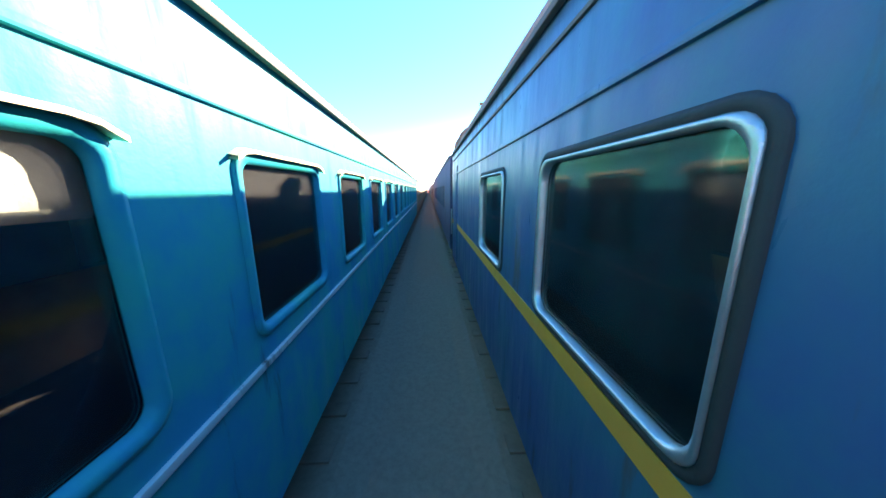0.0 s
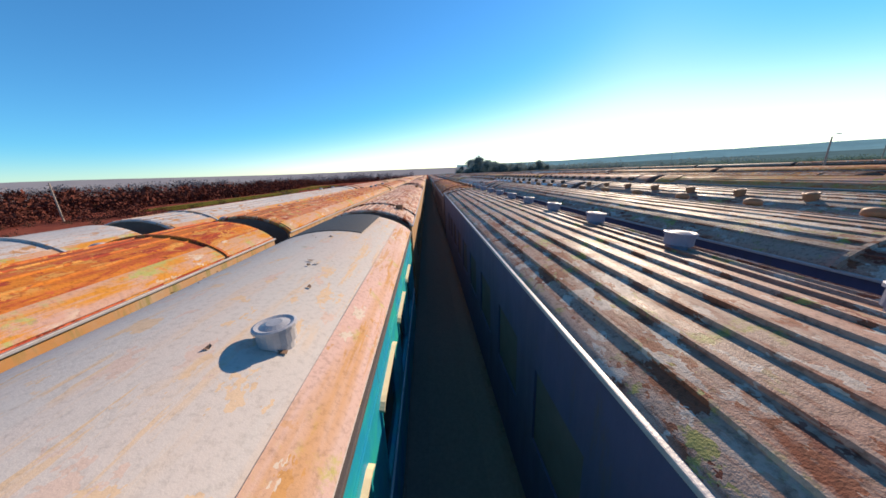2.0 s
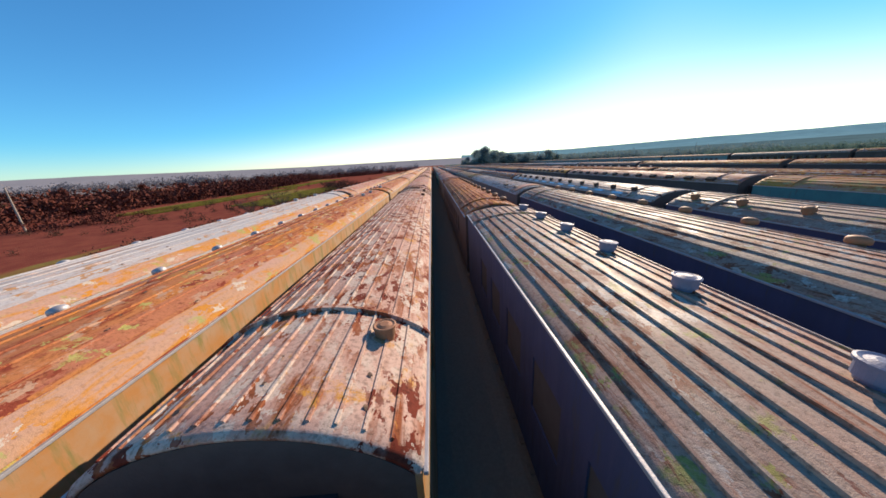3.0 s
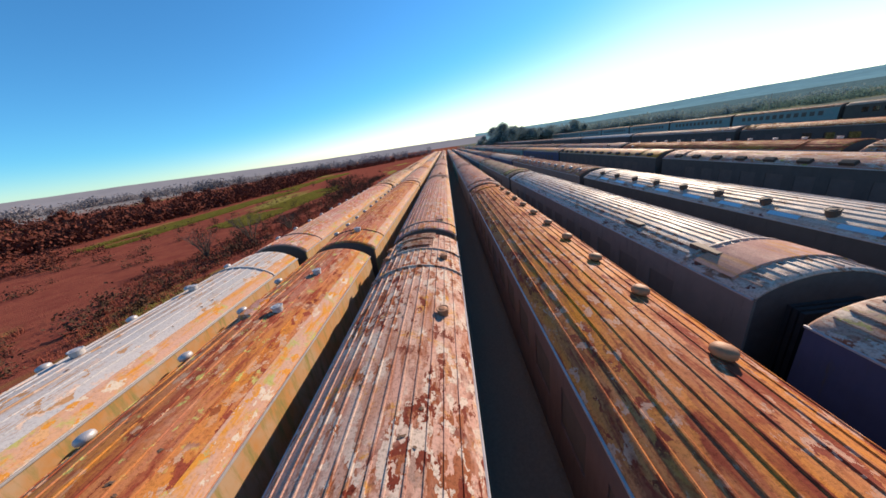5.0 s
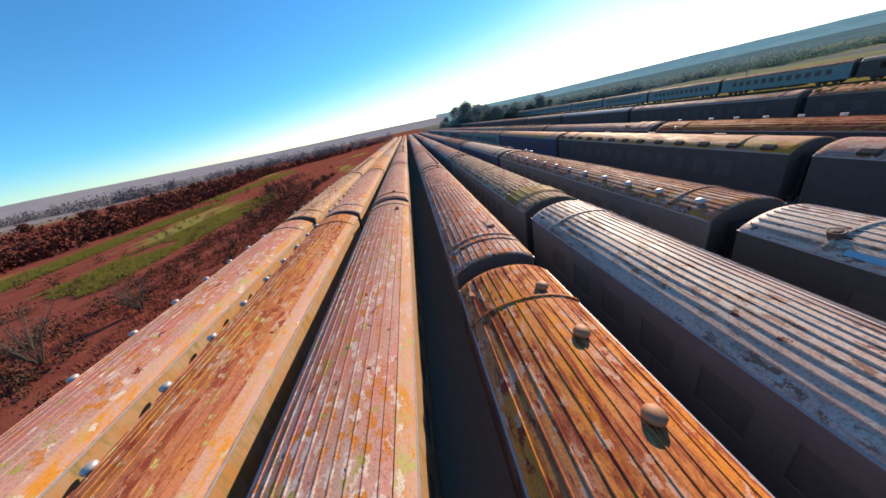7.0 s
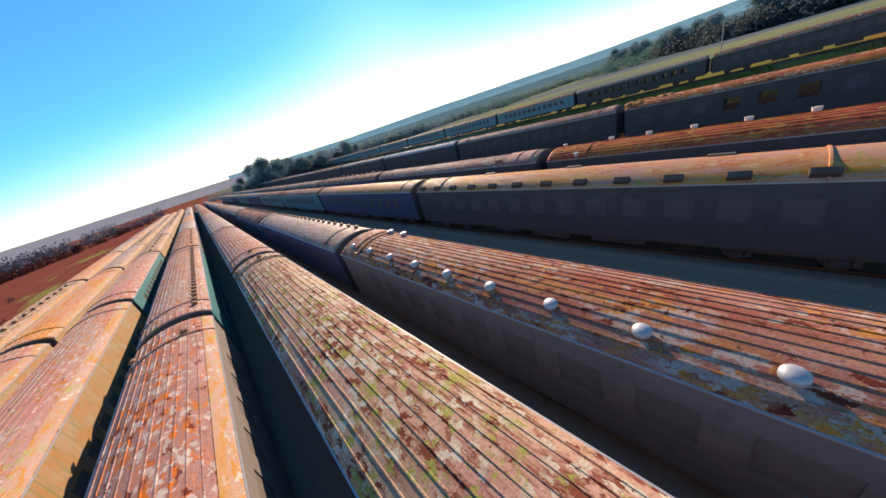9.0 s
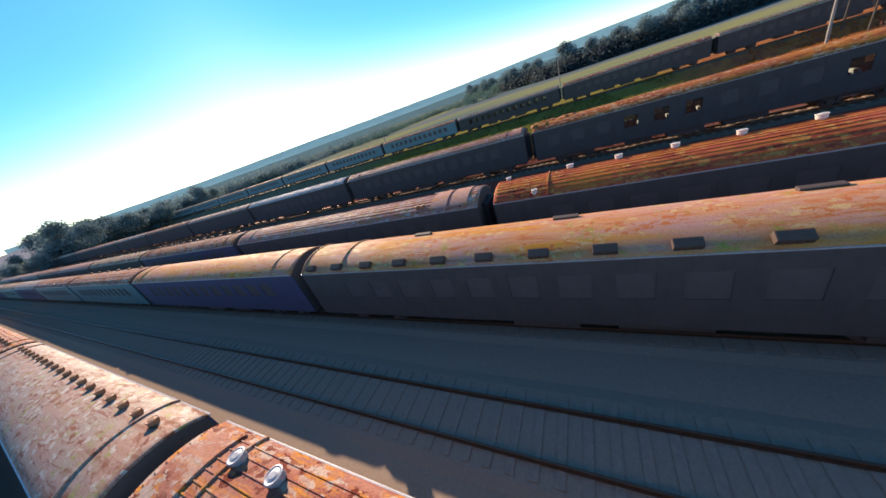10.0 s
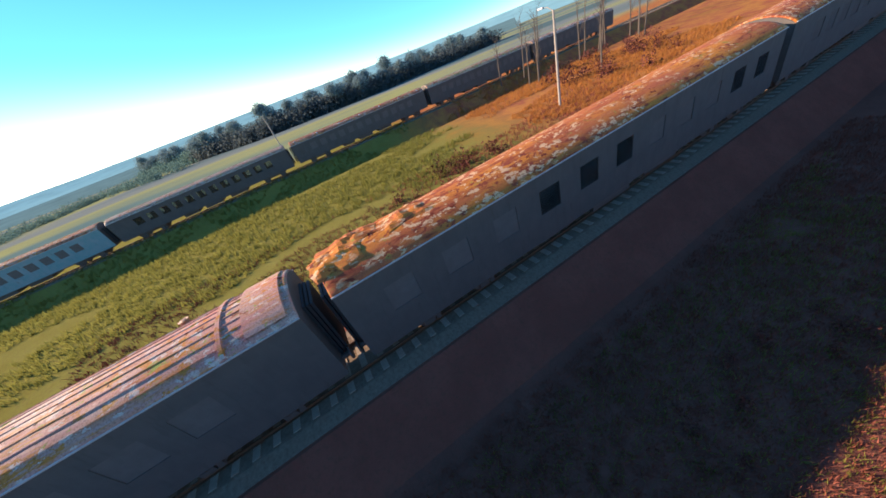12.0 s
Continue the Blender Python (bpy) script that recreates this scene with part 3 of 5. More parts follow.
def bogie_bm(wheels=False):
    bm = bmesh.new()
    if wheels:
        for s in (-1, 1):
            for dy in (-1.25, 1.25):
                ring = [[bm.verts.new((s * 0.75 + dx, dy + 0.46 * math.cos(k * math.pi / 6), 0.46 + 0.46 * math.sin(k * math.pi / 6))) for k in range(12)] for dx in (-0.07, 0.07)]
                bm.faces.new(ring[0])
                bm.faces.new(ring[1][::-1])
                for k in range(12):
                    bm.faces.new((ring[0][k], ring[1][k], ring[1][(k + 1) % 12], ring[0][(k + 1) % 12]))
    for s in (-1, 1):
        add_box(bm, s * 1.0 - 0.07, s * 1.0 + 0.07, -1.7, 1.7, 0.5, 0.68)
        for dy in (-1.25, 1.25):
            add_box(bm, s * 1.0 - 0.12, s * 1.0 + 0.12, dy - 0.2, dy + 0.2, 0.3, 0.5)
            add_box(bm, s * 1.08 - 0.05, s * 1.08 + 0.05, dy - 0.45, dy - 0.28, 0.3, 0.78)
    add_box(bm, -1.0, 1.0, -0.25, 0.25, 0.5, 0.8)
    return bm


COACH_LEN = 24.4


def coach(x, y, roof="pink", body="deep", ribs=11, vents=("round", 0.6, 1.87, 0.0), windows="small", detail=2, seams=(1.9,), label="", length=COACH_LEN, extra=(), rise=0.0, vent_mat=None, eave=3.5, crown=4.05, glass=None, clear=0.7, rib=0.02, glass_at=None, arch=0.75):
    """A railway coach whose middle stands at (x, y). detail 2: seen close by; 1: at middle distance; 0: far off."""
    global EAVE, CROWN, ARCH
    EAVE, CROWN, ARCH = eave, crown, arch
    c = new("coach")
    c.location = (x, y, 0)
    tagged(c, label or "weathered railway coach with a rusty ribbed roof", "railway coach", "coaches on the sidings")
    L = length
    rm, bo, vm = ROOF[roof], BODY[body], vent_mat or (M_VENT if vents[0] == "cap" else M_RUSTVENT)
    vk = vm.name
    gm = M_IRON if body in ("blue", "bluegreen") else M_VENT
    part("roof", cached(("roof", roof, L), lambda: roof_bm(L, len(CACHE)), rm, True), rm, c, "curved sheet-metal roof with worn paint", (0, 0, rise))
    if rise:
        for s in (-1, 1):
            part("cornice", cached(("cornice", L, s, body), lambda: box_mesh(*sorted((s * (HALF - 0.06), s * HALF)), -L / 2, L / 2, EAVE + 0.002, EAVE + rise - 0.002), bo), bo, c)
            part("cornice_bead", cached(("cornice_bead", L, s), lambda: box_mesh(s * HALF - 0.016, s * HALF + 0.016, -L / 2, L / 2, EAVE - 0.012, EAVE + 0.012, 0.006), M_IRON), M_IRON, c)
    mids, w, z0, z1 = window_layout(windows, L)
    dusty = {"grey": M_DUSTGLASS, "tan": M_DUSTGLASS}.get(body, M_SOOTGLASS)
    clean = glass or (M_GLASS if detail == 2 else dusty)
    for s in (-1, 1):
        part("side_wall", cached(("side_wall", windows, L, s, body), lambda: side_bm(windows, L, s), bo), bo, c)
    if detail == 2:
        for s in (-1, 1):
            part("lining", cached(("lining", L, s, windows), lambda: box_mesh(*sorted((s * (HALF - 0.085), s * (HALF - 0.064))), -L / 2 + 0.12, L / 2 - 0.12, FLOOR_Z + 0.06, z0 - 0.03), M_LINING), M_LINING, c, "faded cream panelling below the windows inside")
    for s in (-1, 1):
        y0, y1 = sorted((s * (L / 2 - 0.08), s * (L / 2 - 0.005)))

        def end_bm():
            bm = bmesh.new()
            prof = [(-HALF + 0.065, FLOOR_Z - 0.1), *roof_profile(16, 0.07), (HALF - 0.065, FLOOR_Z - 0.1)]
            a = [bm.verts.new((px, y0, pz)) for px, pz in prof]
            b = [bm.verts.new((px, y1, pz)) for px, pz in prof]
            bm.faces.new(a)
            bm.faces.new(b[::-1])
            for i in range(len(prof)):
                j = (i + 1) % len(prof)
                bm.faces.new((a[i], b[i], b[j], a[j]))
            bmesh.ops.recalc_face_normals(bm, faces=bm.faces)
            return bm
        part("end_wall", cached(("end_wall", L, s), end_bm, M_IRON), M_IRON, c, "grimy dark end wall")
    part("underframe", cached(("underframe", L), lambda: under_bm(L), M_IRON), M_IRON, c, "grimy iron underframe with equipment boxes")
    for dy in (-L / 2 + 3.4, L / 2 - 3.4):
        bogie(c, dy, detail >= 1)
    for s in (-1, 1):
        part("gutter", cached(("gutter", s, L, gm.name), lambda: box_mesh(s * (HALF + 0.03) - 0.022, s * (HALF + 0.03) + 0.022, -L / 2, L / 2, EAVE - 0.03, EAVE + 0.012, 0.01), gm), gm, c, "thin metal rain gutter", (0, 0, rise))
    n = ribs if detail else (ribs + 1) // 2
    for i in range(n):
        rx = ((i + 0.5) / n * 2 - 1) * 1.3
        part("roof_rib", cached(("roof_rib", round(rx, 3), L, roof, rib), lambda: rib_bm(rx, L, 0.026 if detail else 0.045, rib), rm), rm, c, "", (0, 0, rise))
    if detail:
        for d in seams:
            for s in (-1, 1):
                part("roof_strap", cached(("roof_strap", roof), seam_bm, rm), rm, c, "", (0, s * (L / 2 - d), rise))
    kind, vx, pitch, anchor = vents
    if kind:
        first = math.ceil((y - L / 2 + 0.9 - anchor) / pitch)
        for i in range(first, first + 60):
            vy = anchor + i * pitch - y
            if vy < 0.7 - L / 2 or vy > L / 2 - clear or (detail == 0 and i % 2):
                continue
            if kind == "flat":
                v = part("roof_vent", cached("flat_vent", flat_vent_bm, M_SOOT), M_SOOT, c, "low sheet-metal louvred vent", (vx, vy, roof_z(vx) - 0.02))
                v.rotation_euler = (0, math.atan2(roof_z(vx - 0.02) - roof_z(vx + 0.02), 0.04), 0)
            else:
                v = part("roof_vent", cached(("vent", kind, vk), lambda: vent_bm({"dome": 0.74, "cap": 0.6}[kind]) if kind in ("dome", "cap") else drum_bm({"round": 0.82, "small": 0.68}[kind]), vm, kind in ("dome", "cap")), vm, c, "round capped metal roof vent", (vx, vy, roof_z(vx) - 0.01 + rise))
                v.rotation_euler = (0, math.atan2(roof_z(vx - 0.02) - roof_z(vx + 0.02), 0.04) * 0.5, 0)
    for kind, px, py in extra:
        if kind == "litter":
            part("leaf_litter", cached(("leaf_litter", y), lambda: litter_bm(L, int(y)), M_LITTER), M_LITTER, c, "dry leaves and flakes lying on the roof")["kind"] = "stuff"
        elif kind == "bracket":
            v = part("bracket", cached("bracket", bracket_bm, M_RUSTVENT), M_RUSTVENT, c, "small rusty lamp bracket", (px, py - y, roof_z(px) - 0.03 + rise))
        elif kind == "small_vent":
            v = part("roof_vent", cached(("vent", "small", vk), lambda: drum_bm(0.68), vm), vm, c, "round capped metal roof vent", (px, py - y, roof_z(px) - 0.02 + rise))
        elif kind == "crumpled":
            v = part("crumpled_sheet", crumple_bm(px, int(py * 10)), ROOF["autumn"], c, "crumpled rust-orange roofing sheet lying loose", (px, py - y, 0))
        elif kind == "lid":
            v = part("roof_lid", cached(("roof_lid", px), lambda: lid_bm(px), M_LID), M_LID, c, "loose pale sheet-metal lid on the roof", (0, py - y, 0))
        elif kind == "vent":
            v = part("roof_vent", cached(("vent", "round", vk), lambda: drum_bm(0.82), vm), vm, c, "round capped metal roof vent", (px, py - y, roof_z(px) - 0.03 + rise))
        elif kind == "hatch":
            v = part("roof_hatch", cached("roof_hatch", lambda: box_mesh(-0.17, 0.17, -0.42, 0.42, -0.06, 0.11, 0.04), rm), rm, c, "raised hatch cover", (px, py - y, roof_z(px) - 0.01))
        elif kind == "long":
            v = part("roof_vent", cached("long_vent", lambda: box_mesh(-0.11, 0.11, -0.42, 0.42, -0.05, 0.09, 0.03), M_SOOT), M_SOOT, c, "long low roof vent", (px, py - y, roof_z(px) - 0.01))
        elif kind == "strap":
            v = part("roof_strap", cached(("roof_strap", roof), seam_bm, rm), rm, c, "", (0, py - y, rise))
        elif kind == "blush":
            # thin added strip that paints the shoulder as sunlit
            part("cantrail", cached(("blush", L), lambda: cantrail_bm(L, 0.006), ROOF["blush"]), ROOF["blush"], c, "pinkish weathered strip along the roof's shoulder")
        elif kind == "smooth_panel":
            v = part("roof_panel", cached("smooth_panel", panel_bm, ROOF["smooth"]), ROOF["smooth"], c, "smooth dusty pink end panel of the roof", (0, py - y, 0))
        elif kind == "panel":
            v = part("roof_panel", cached(("roof_panel", roof), panel_bm, rm), rm, c, "smooth end panel of the roof", (0, py - y, 0))
        elif kind == "blinds":
            rb = random.Random(3)
            for m in mids:
                drop = rb.uniform(0.16, 0.4)
                part("blind", blind_bm(w, drop, rb), M_BLIND, c, "faded cream roller blind rolled nearly up", (HALF - 0.055, m, z1))
        elif kind == "seats":
            for m in mids:
                st = part("bench_seat", cached("bench_seat", seat_bm, M_SEAT), M_SEAT, c, "upholstered bench by the window", (0.55, m - 0.8, FLOOR_Z + 0.05))
                part("headrest_cover", cached("headrest_cover", lambda: box_mesh(-0.45, 0.45, -0.09, 0.09, 0.0, 0.24, 0.03), M_BLIND), M_BLIND, st, "white cloth headrest cover", (0, -0.02, 0.62))
        elif kind == "shoulder":
            for k in range(int((L - 3) / pitch)):
                vy = anchor + (math.ceil((y - L / 2 + 1.5 - anchor) / pitch) + k + 0.5) * pitch - y
                if abs(vy) < L / 2 - 1:
                    part("shoulder_sheet", cached(("shoulder_sheet", pitch), lambda: shoulder_bm(pitch - 0.95), M_BARE), M_BARE, c, "bare shiny sheet on the roof's shoulder", (0, vy, 0))
        elif kind == "cantrail":
            part("cantrail", cached(("cantrail", L), lambda: cantrail_bm(L), ROOF["cantrail"]), ROOF["cantrail"], c, "pale lichen-covered strip along the roof's shoulder")
        elif kind == "mossy_sheet":
            v = part("roof_panel", cached("mossy_sheet", sheet_bm, ROOF["moss"]), ROOF["moss"], c, "raised roof panel overgrown with olive moss", (0, py - y, 0))
        elif kind == "patch":
            v = part("black_patch", cached("black_patch", patch_bm, M_BLACK), M_BLACK, c, "black bitumen patch on the roof", (0, py - y, 0))
        elif kind == "stripe":
            v = part("side_stripe", cached(("side_stripe", L), lambda: box_mesh(-HALF - 0.006, -HALF + 0.01, -L / 2 + 0.02, L / 2 - 0.02, 1.835, 1.945), M_YELLOW), M_YELLOW, c, "narrow yellow stripe under the windows")
        elif kind == "trim":
            v = part("side_trim", cached(("side_trim", L), lambda: box_mesh(HALF - 0.005, HALF + 0.022, -L / 2 + 0.02, L / 2 - 0.02, 1.76, 1.8, 0.008), M_WHITE), M_WHITE, c, "pale trim strip under the windows")
        elif kind == "moulding":
            for sx in (-1, 1):
                v = part("moulding", cached(("moulding", L, sx), lambda: box_mesh(sx * HALF - 0.018, sx * HALF + 0.018, -L / 2 + 0.02, L / 2 - 0.02, 3.12, 3.155, 0.01), BODY[body]), BODY[body], c)
    if detail or not windows == "low":
        for s in (-1, 1):
            for i, m in enumerate(mids):
                gl = clean if glass_at is None or i in glass_at else dusty
                g = part("window_pane", cached(("window_pane", w, z0, gl.name), lambda: box_mesh(-0.004, 0.004, -w / 2, w / 2, -(z1 - z0) / 2, (z1 - z0) / 2), gl), gl, c, "", (s * (HALF - 0.03), m, (z0 + z1) / 2))
                g.visible_shadow = False
                if detail == 2:
                    turn = (0, 0, 0 if s > 0 else math.pi)
                    if body == "blue":
                        fr = part("window_frame", cached(("window_frame", w, z0, body), lambda: ring_bm(w, z1 - z0, 0.03, 0.03, 0.022, 0.1), bo, True), bo, g, "painted surround with rounded corners", (s * 0.03, 0, 0))
                        hd = part("rain_hood", cached(("rain_hood", w), lambda: hood_bm(w), M_HOOD), M_HOOD, g, "narrow cream rain hood over the window", (s * 0.03, 0, (z1 - z0) / 2 + 0.05))
                        hd.rotation_euler = turn
                    else:
                        fr = part("window_frame", cached(("window_frame", w, z0, body), lambda: ring_bm(w, z1 - z0, -0.004, 0.024, 0.024, 0.13), M_STEEL, True), M_STEEL, g, "thin dull metal surround with rounded corners", (s * 0.03, 0, 0))
                        sl = part("window_seal", cached(("window_seal", w, z0), lambda: ring_bm(w, z1 - z0, 0.035, 0.004, 0.014, 0.085), M_DARK, True), M_DARK, g, "black rubber seal", (s * 0.03, 0, 0))
                        sl.rotation_euler = turn
                    fr.rotation_euler = turn
            if detail == 2 and windows == "wide":
                for dy in (-L / 2 + 0.95, L / 2 - 0.95):
                    d = part("door", cached(("door", s, body), lambda: door_bm(s), bo), bo, c, "", (s * HALF, dy, 0))
                    part("handle", cached("handle", lambda: lathe([(0.016, -0.35), (0.016, 0.35)], 8), M_STEEL), M_STEEL, d, "long metal grab handle", (s * 0.07, 0.5, 1.9))
    for s in (-1, 1):
        if not detail:
            part("gangway", cached(("gangway", s), lambda: bellows_bm(s), M_DARK), M_DARK, c, "black rubber gangway bellows", (0, s * L / 2, 0))
    if detail:
        for s in (-1, 1):
            part("gangway", cached(("gangway", s), lambda: bellows_bm(s), M_DARK), M_DARK, c, "black rubber gangway bellows", (0, s * L / 2, 0))
            for bx in (-0.875, 0.875):
                part("buffer", cached(("buffer", s), lambda: lathe([(0.09, -0.1 * s), (0.09, 0.25 * s), (0.24, 0.27 * s), (0.24, 0.33 * s)], 14, "y"), M_IRON), M_IRON, c, "", (bx, s * L / 2, 1.06))
    return c


def patch_bm():
    """A black sheet that follows the roof's curve."""
    bm = bmesh.new()
    xs = [-1.3 + 1.95 * i / 14 for i in range(15)]
    rows = [[bm.verts.new((x, y, roof_z(x, up))) for x in xs] for y, up in ((-1.15, -0.01), (-1.14, 0.014), (1.14, 0.014), (1.15, -0.01))]
    for a, b in zip(rows, rows[1:]):
        for i in range(14):
            bm.faces.new((a[i], a[i + 1], b[i + 1], b[i]))
    return bm


def litter_bm(L, seed):
    """Scattered leaves and paint flakes that follow the roof."""
    rg = random.Random(seed)
    bm = bmesh.new()
    for _ in range(120):
        x = rg.uniform(-1.15, 1.1)
        y, a, r = rg.uniform(-L / 2 + 0.3, L / 2 - 0.3), rg.uniform(0, 6.28), rg.uniform(0.01, 0.034)
        pts = []
        for k in range(5):
            b = a + k * 1.256
            q = r * rg.uniform(0.6, 1.2) * (1.8 if k in (0, 3) else 1.0)
            px = x + math.cos(b) * q
            pts.append(bm.verts.new((px, y + math.sin(b) * q, roof_z(px) + rg.uniform(0.004, 0.022))))
        bm.faces.new(pts)
    return bm


def bracket_bm():
    bm = box_mesh(-0.06, 0.06, -0.09, 0.09, -0.02, 0.16, 0.015)
    add_box(bm, -0.16, 0.16, -0.025, 0.025, 0.05, 0.09)
    add_box(bm, -0.03, 0.03, 0.09, 0.2, 0.1, 0.15)
    return bm


def panel_bm():
    """A smooth sheet laid over the ribs near a coach's end."""
    bm = bmesh.new()
    prof = roof_profile(22)
    rows = []
    for y, up in ((-0.55, -0.01), (-0.53, 0.06), (0.53, 0.06), (0.55, -0.01)):
        rows.append([bm.verts.new((x * (1 + up * 0.3), y, z + up)) for x, z in prof[3:20]])
    for a, b in zip(rows, rows[1:]):
        for i in range(16):
            bm.faces.new((a[i], a[i + 1], b[i + 1], b[i]))
    return bm


def cantrail_bm(L, lift=0.018):
    """A plain strip along the eastern shoulder of a roof, above the gutter."""
    bm = bmesh.new()
    prof = [(x, z) for x, z in roof_profile(60) if x > 1.12 and z > EAVE + 0.02]
    rows = [[bm.verts.new((x + up, y, z + up)) for x, z in prof] for y, up in ((-L / 2 + 0.1, -0.006), (-L / 2 + 0.11, lift), (L / 2 - 0.11, lift), (L / 2 - 0.1, -0.006))]
    for a, b in zip(rows, rows[1:]):
        for i in range(len(prof) - 1):
            bm.faces.new((a[i], b[i], b[i + 1], a[i + 1]))
    bmesh.ops.recalc_face_normals(bm, faces=bm.faces)
    return bm


def shoulder_bm(span):
    """A bare sheet, a little crooked, on the western shoulder of a roof."""
    bm = bmesh.new()
    prof = [(x, z) for x, z in roof_profile(60) if -1.36 < x < -1.16]
    rows = [[bm.verts.new((x, y + 0.06 * math.sin(9 * x), z + up)) for x, z in prof] for y, up in ((-span / 2 - 0.005, -0.01), (-span / 2, 0.012), (span / 2, 0.012), (span / 2 + 0.005, -0.01))]
    for a, b in zip(rows, rows[1:]):
        for i in range(len(prof) - 1):
            bm.faces.new((a[i], b[i], b[i + 1], a[i + 1]))
    bmesh.ops.recalc_face_normals(bm, faces=bm.faces)
    return bm


def crumple_bm(px, seed):
    """A loose, buckled sheet with an uneven outline that lies on the roof."""
    bm = bmesh.new()
    n = 12
    rows = []
    for i in range(n + 1):
        row = []
        for k in range(n + 1):
            u, v = i / n * 2 - 1, k / n * 2 - 1
            w = 1 + 0.25 * noise.noise((u * 2 + seed, v * 2, 0.5))
            x, y = u * 0.62 * w, v * 0.8 * w
            up = 0.16 * (1 - max(abs(u), abs(v)) ** 2) * (0.6 + noise.noise((u * 2.4, v * 2.4 + seed, 2)))
            row.append(bm.verts.new((x, y, roof_z(px + x) + 0.012 + max(0.0, up))))
        rows.append(row)
    for a, b in zip(rows, rows[1:]):
        for k in range(n):
            bm.faces.new((a[k], a[k + 1], b[k + 1], b[k]))
    bmesh.ops.recalc_face_normals(bm, faces=bm.faces)
    return bm


def lid_bm(half):
    """A curved loose sheet whose southern edge stands off the roof."""
    bm = bmesh.new()
    xs = [-half - 0.08 + (2 * half) * i / 10 for i in range(11)]
    rows = [[bm.verts.new((x, y + 0.02 * math.sin(7 * x), roof_z(x, up))) for x in xs] for y, up in ((-0.37, 0.045), (-0.38, 0.09), (0.1, 0.075), (0.36, 0.05), (0.37, 0.0))]
    for a, b in zip(rows, rows[1:]):
        for i in range(10):
            bm.faces.new((a[i], a[i + 1], b[i + 1], b[i]))
    bmesh.ops.solidify(bm, geom=bm.faces[:], thickness=0.012)
    bmesh.ops.recalc_face_normals(bm, faces=bm.faces)
    return bm


def sheet_bm():
    """A raised ribbed sheet over the whole roof, with a lipped edge."""
    bm = bmesh.new()
    prof = roof_profile(44)
    rows = []
    for y, up in ((-0.72, -0.01), (-0.7, 0.06), (0.7, 0.06), (0.72, -0.01)):
        rows.append([bm.verts.new((x * (1 + up * 0.4), y, z + up + (0.022 if up > 0 and i % 4 == 0 else 0))) for i, (x, z) in enumerate(prof)])
    for a, b in zip(rows, rows[1:]):
        for i in range(44):
            bm.faces.new((a[i], a[i + 1], b[i + 1], b[i]))
    return bm


def blind_bm(w, drop, rg):
    """A slightly wavy cloth blind with a hem bar."""
    bm = bmesh.new()
    n = 14
    tilt = rg.uniform(-0.22, 0.1)
    rows = []
    for k in range(4):
        z = -drop * k / 3
        rows.append([bm.verts.new((0.006 * math.sin(i * 1.7 + k), (i / n - 0.5) * (w - 0.02), z + (tilt * (i / n - 0.5) if k == 3 else 0))) for i in range(n + 1)])
    for a, b in zip(rows, rows[1:]):
        for i in range(n):
            bm.faces.new((a[i], a[i + 1], b[i + 1], b[i]))
    add_box(bm, -0.01, 0.008, -w / 2 + 0.02, w / 2 - 0.02, -drop - 0.03, -drop)
    return bm


def seat_bm():
    bm = box_mesh(-0.5, 0.5, -0.06, 0.5, 0.0, 0.42, 0.04)
    for v in add_box(bm, -0.5, 0.5, -0.1, 0.04, 0.0, 0.66):
        v.co.y -= 0.1 * max(0.0, v.co.z - 0.3)
    return bm


def under_bm(L):
    bm = bmesh.new()
    add_box(bm, -HALF + 0.07, HALF - 0.07, -L / 2 + 0.09, L / 2 - 0.09, FLOOR_Z - 0.2, FLOOR_Z + 0.05)
    for y0, y1, w in ((-4.5, -2.0, 1.1), (-0.8, 1.6, 1.2), (2.6, 4.6, 1.0)):
        add_box(bm, -w, w, y0, y1, 0.35, FLOOR_Z - 0.2)
    return bm


def door_bm(s):
    bm = bmesh.new()
    add_box(bm, *sorted((s * -0.005, s * 0.018)), -0.4, 0.4, 1.0, 3.3)
    add_box(bm, *sorted((s * 0.016, s * 0.03)), -0.27, 0.27, 2.05, 2.95)
    return bm


def bellows_bm(s):
    bm = bmesh.new()
    for k in range(3):
        y0, y1 = sorted((s * 0.12 * k, s * (0.12 * k + 0.085)))
        add_box(bm, -0.72, 0.72, y0, y1, 1.05, 3.35 - 0.02 * k)
    return bm

# ---- ground, tracks ----
DITCHES = ((29.5, 31.2, 40.4, 42.2, -1.85), (73.5, 76.5, 83.0, 87.0, -3.0))


def ground_z(x, y=0.0):
    """Height of the ground: level but for the two long ditches between the sidings."""
    for a, b, c, d, deep in DITCHES:
        if a < x < d and -60 < y < 340:
            u = min(1.0, (x - a) / (b - a), (d - x) / (d - c))
            return -0.28 + (deep + 0.28) * u
    return -0.28


def grid_ground():
    bm = bmesh.new()
    xs = [-4000, -1500, -600, -250, -120, -60, -30, -14, 0, 14, 29.5, 31.2, 34, 37, 40.4, 42.2, 46, 60, 73.5, 76.5, 83, 87, 100, 160, 300, 700, 1600, 4000]
    ys = [-4000, -1200, -400, -120, -59, 0, 40, 80, 120, 180, 300, 339, 500, 900, 1800, 4500]
    vs = [[bm.verts.new((x, y, ground_z(x, y))) for y in ys] for x in xs]
    for a, b in zip(vs, vs[1:]):
        for i in range(len(ys) - 1):
            bm.faces.new((a[i], b[i], b[i + 1], a[i + 1]))
    return bm


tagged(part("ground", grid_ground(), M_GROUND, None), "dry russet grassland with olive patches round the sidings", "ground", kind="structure")

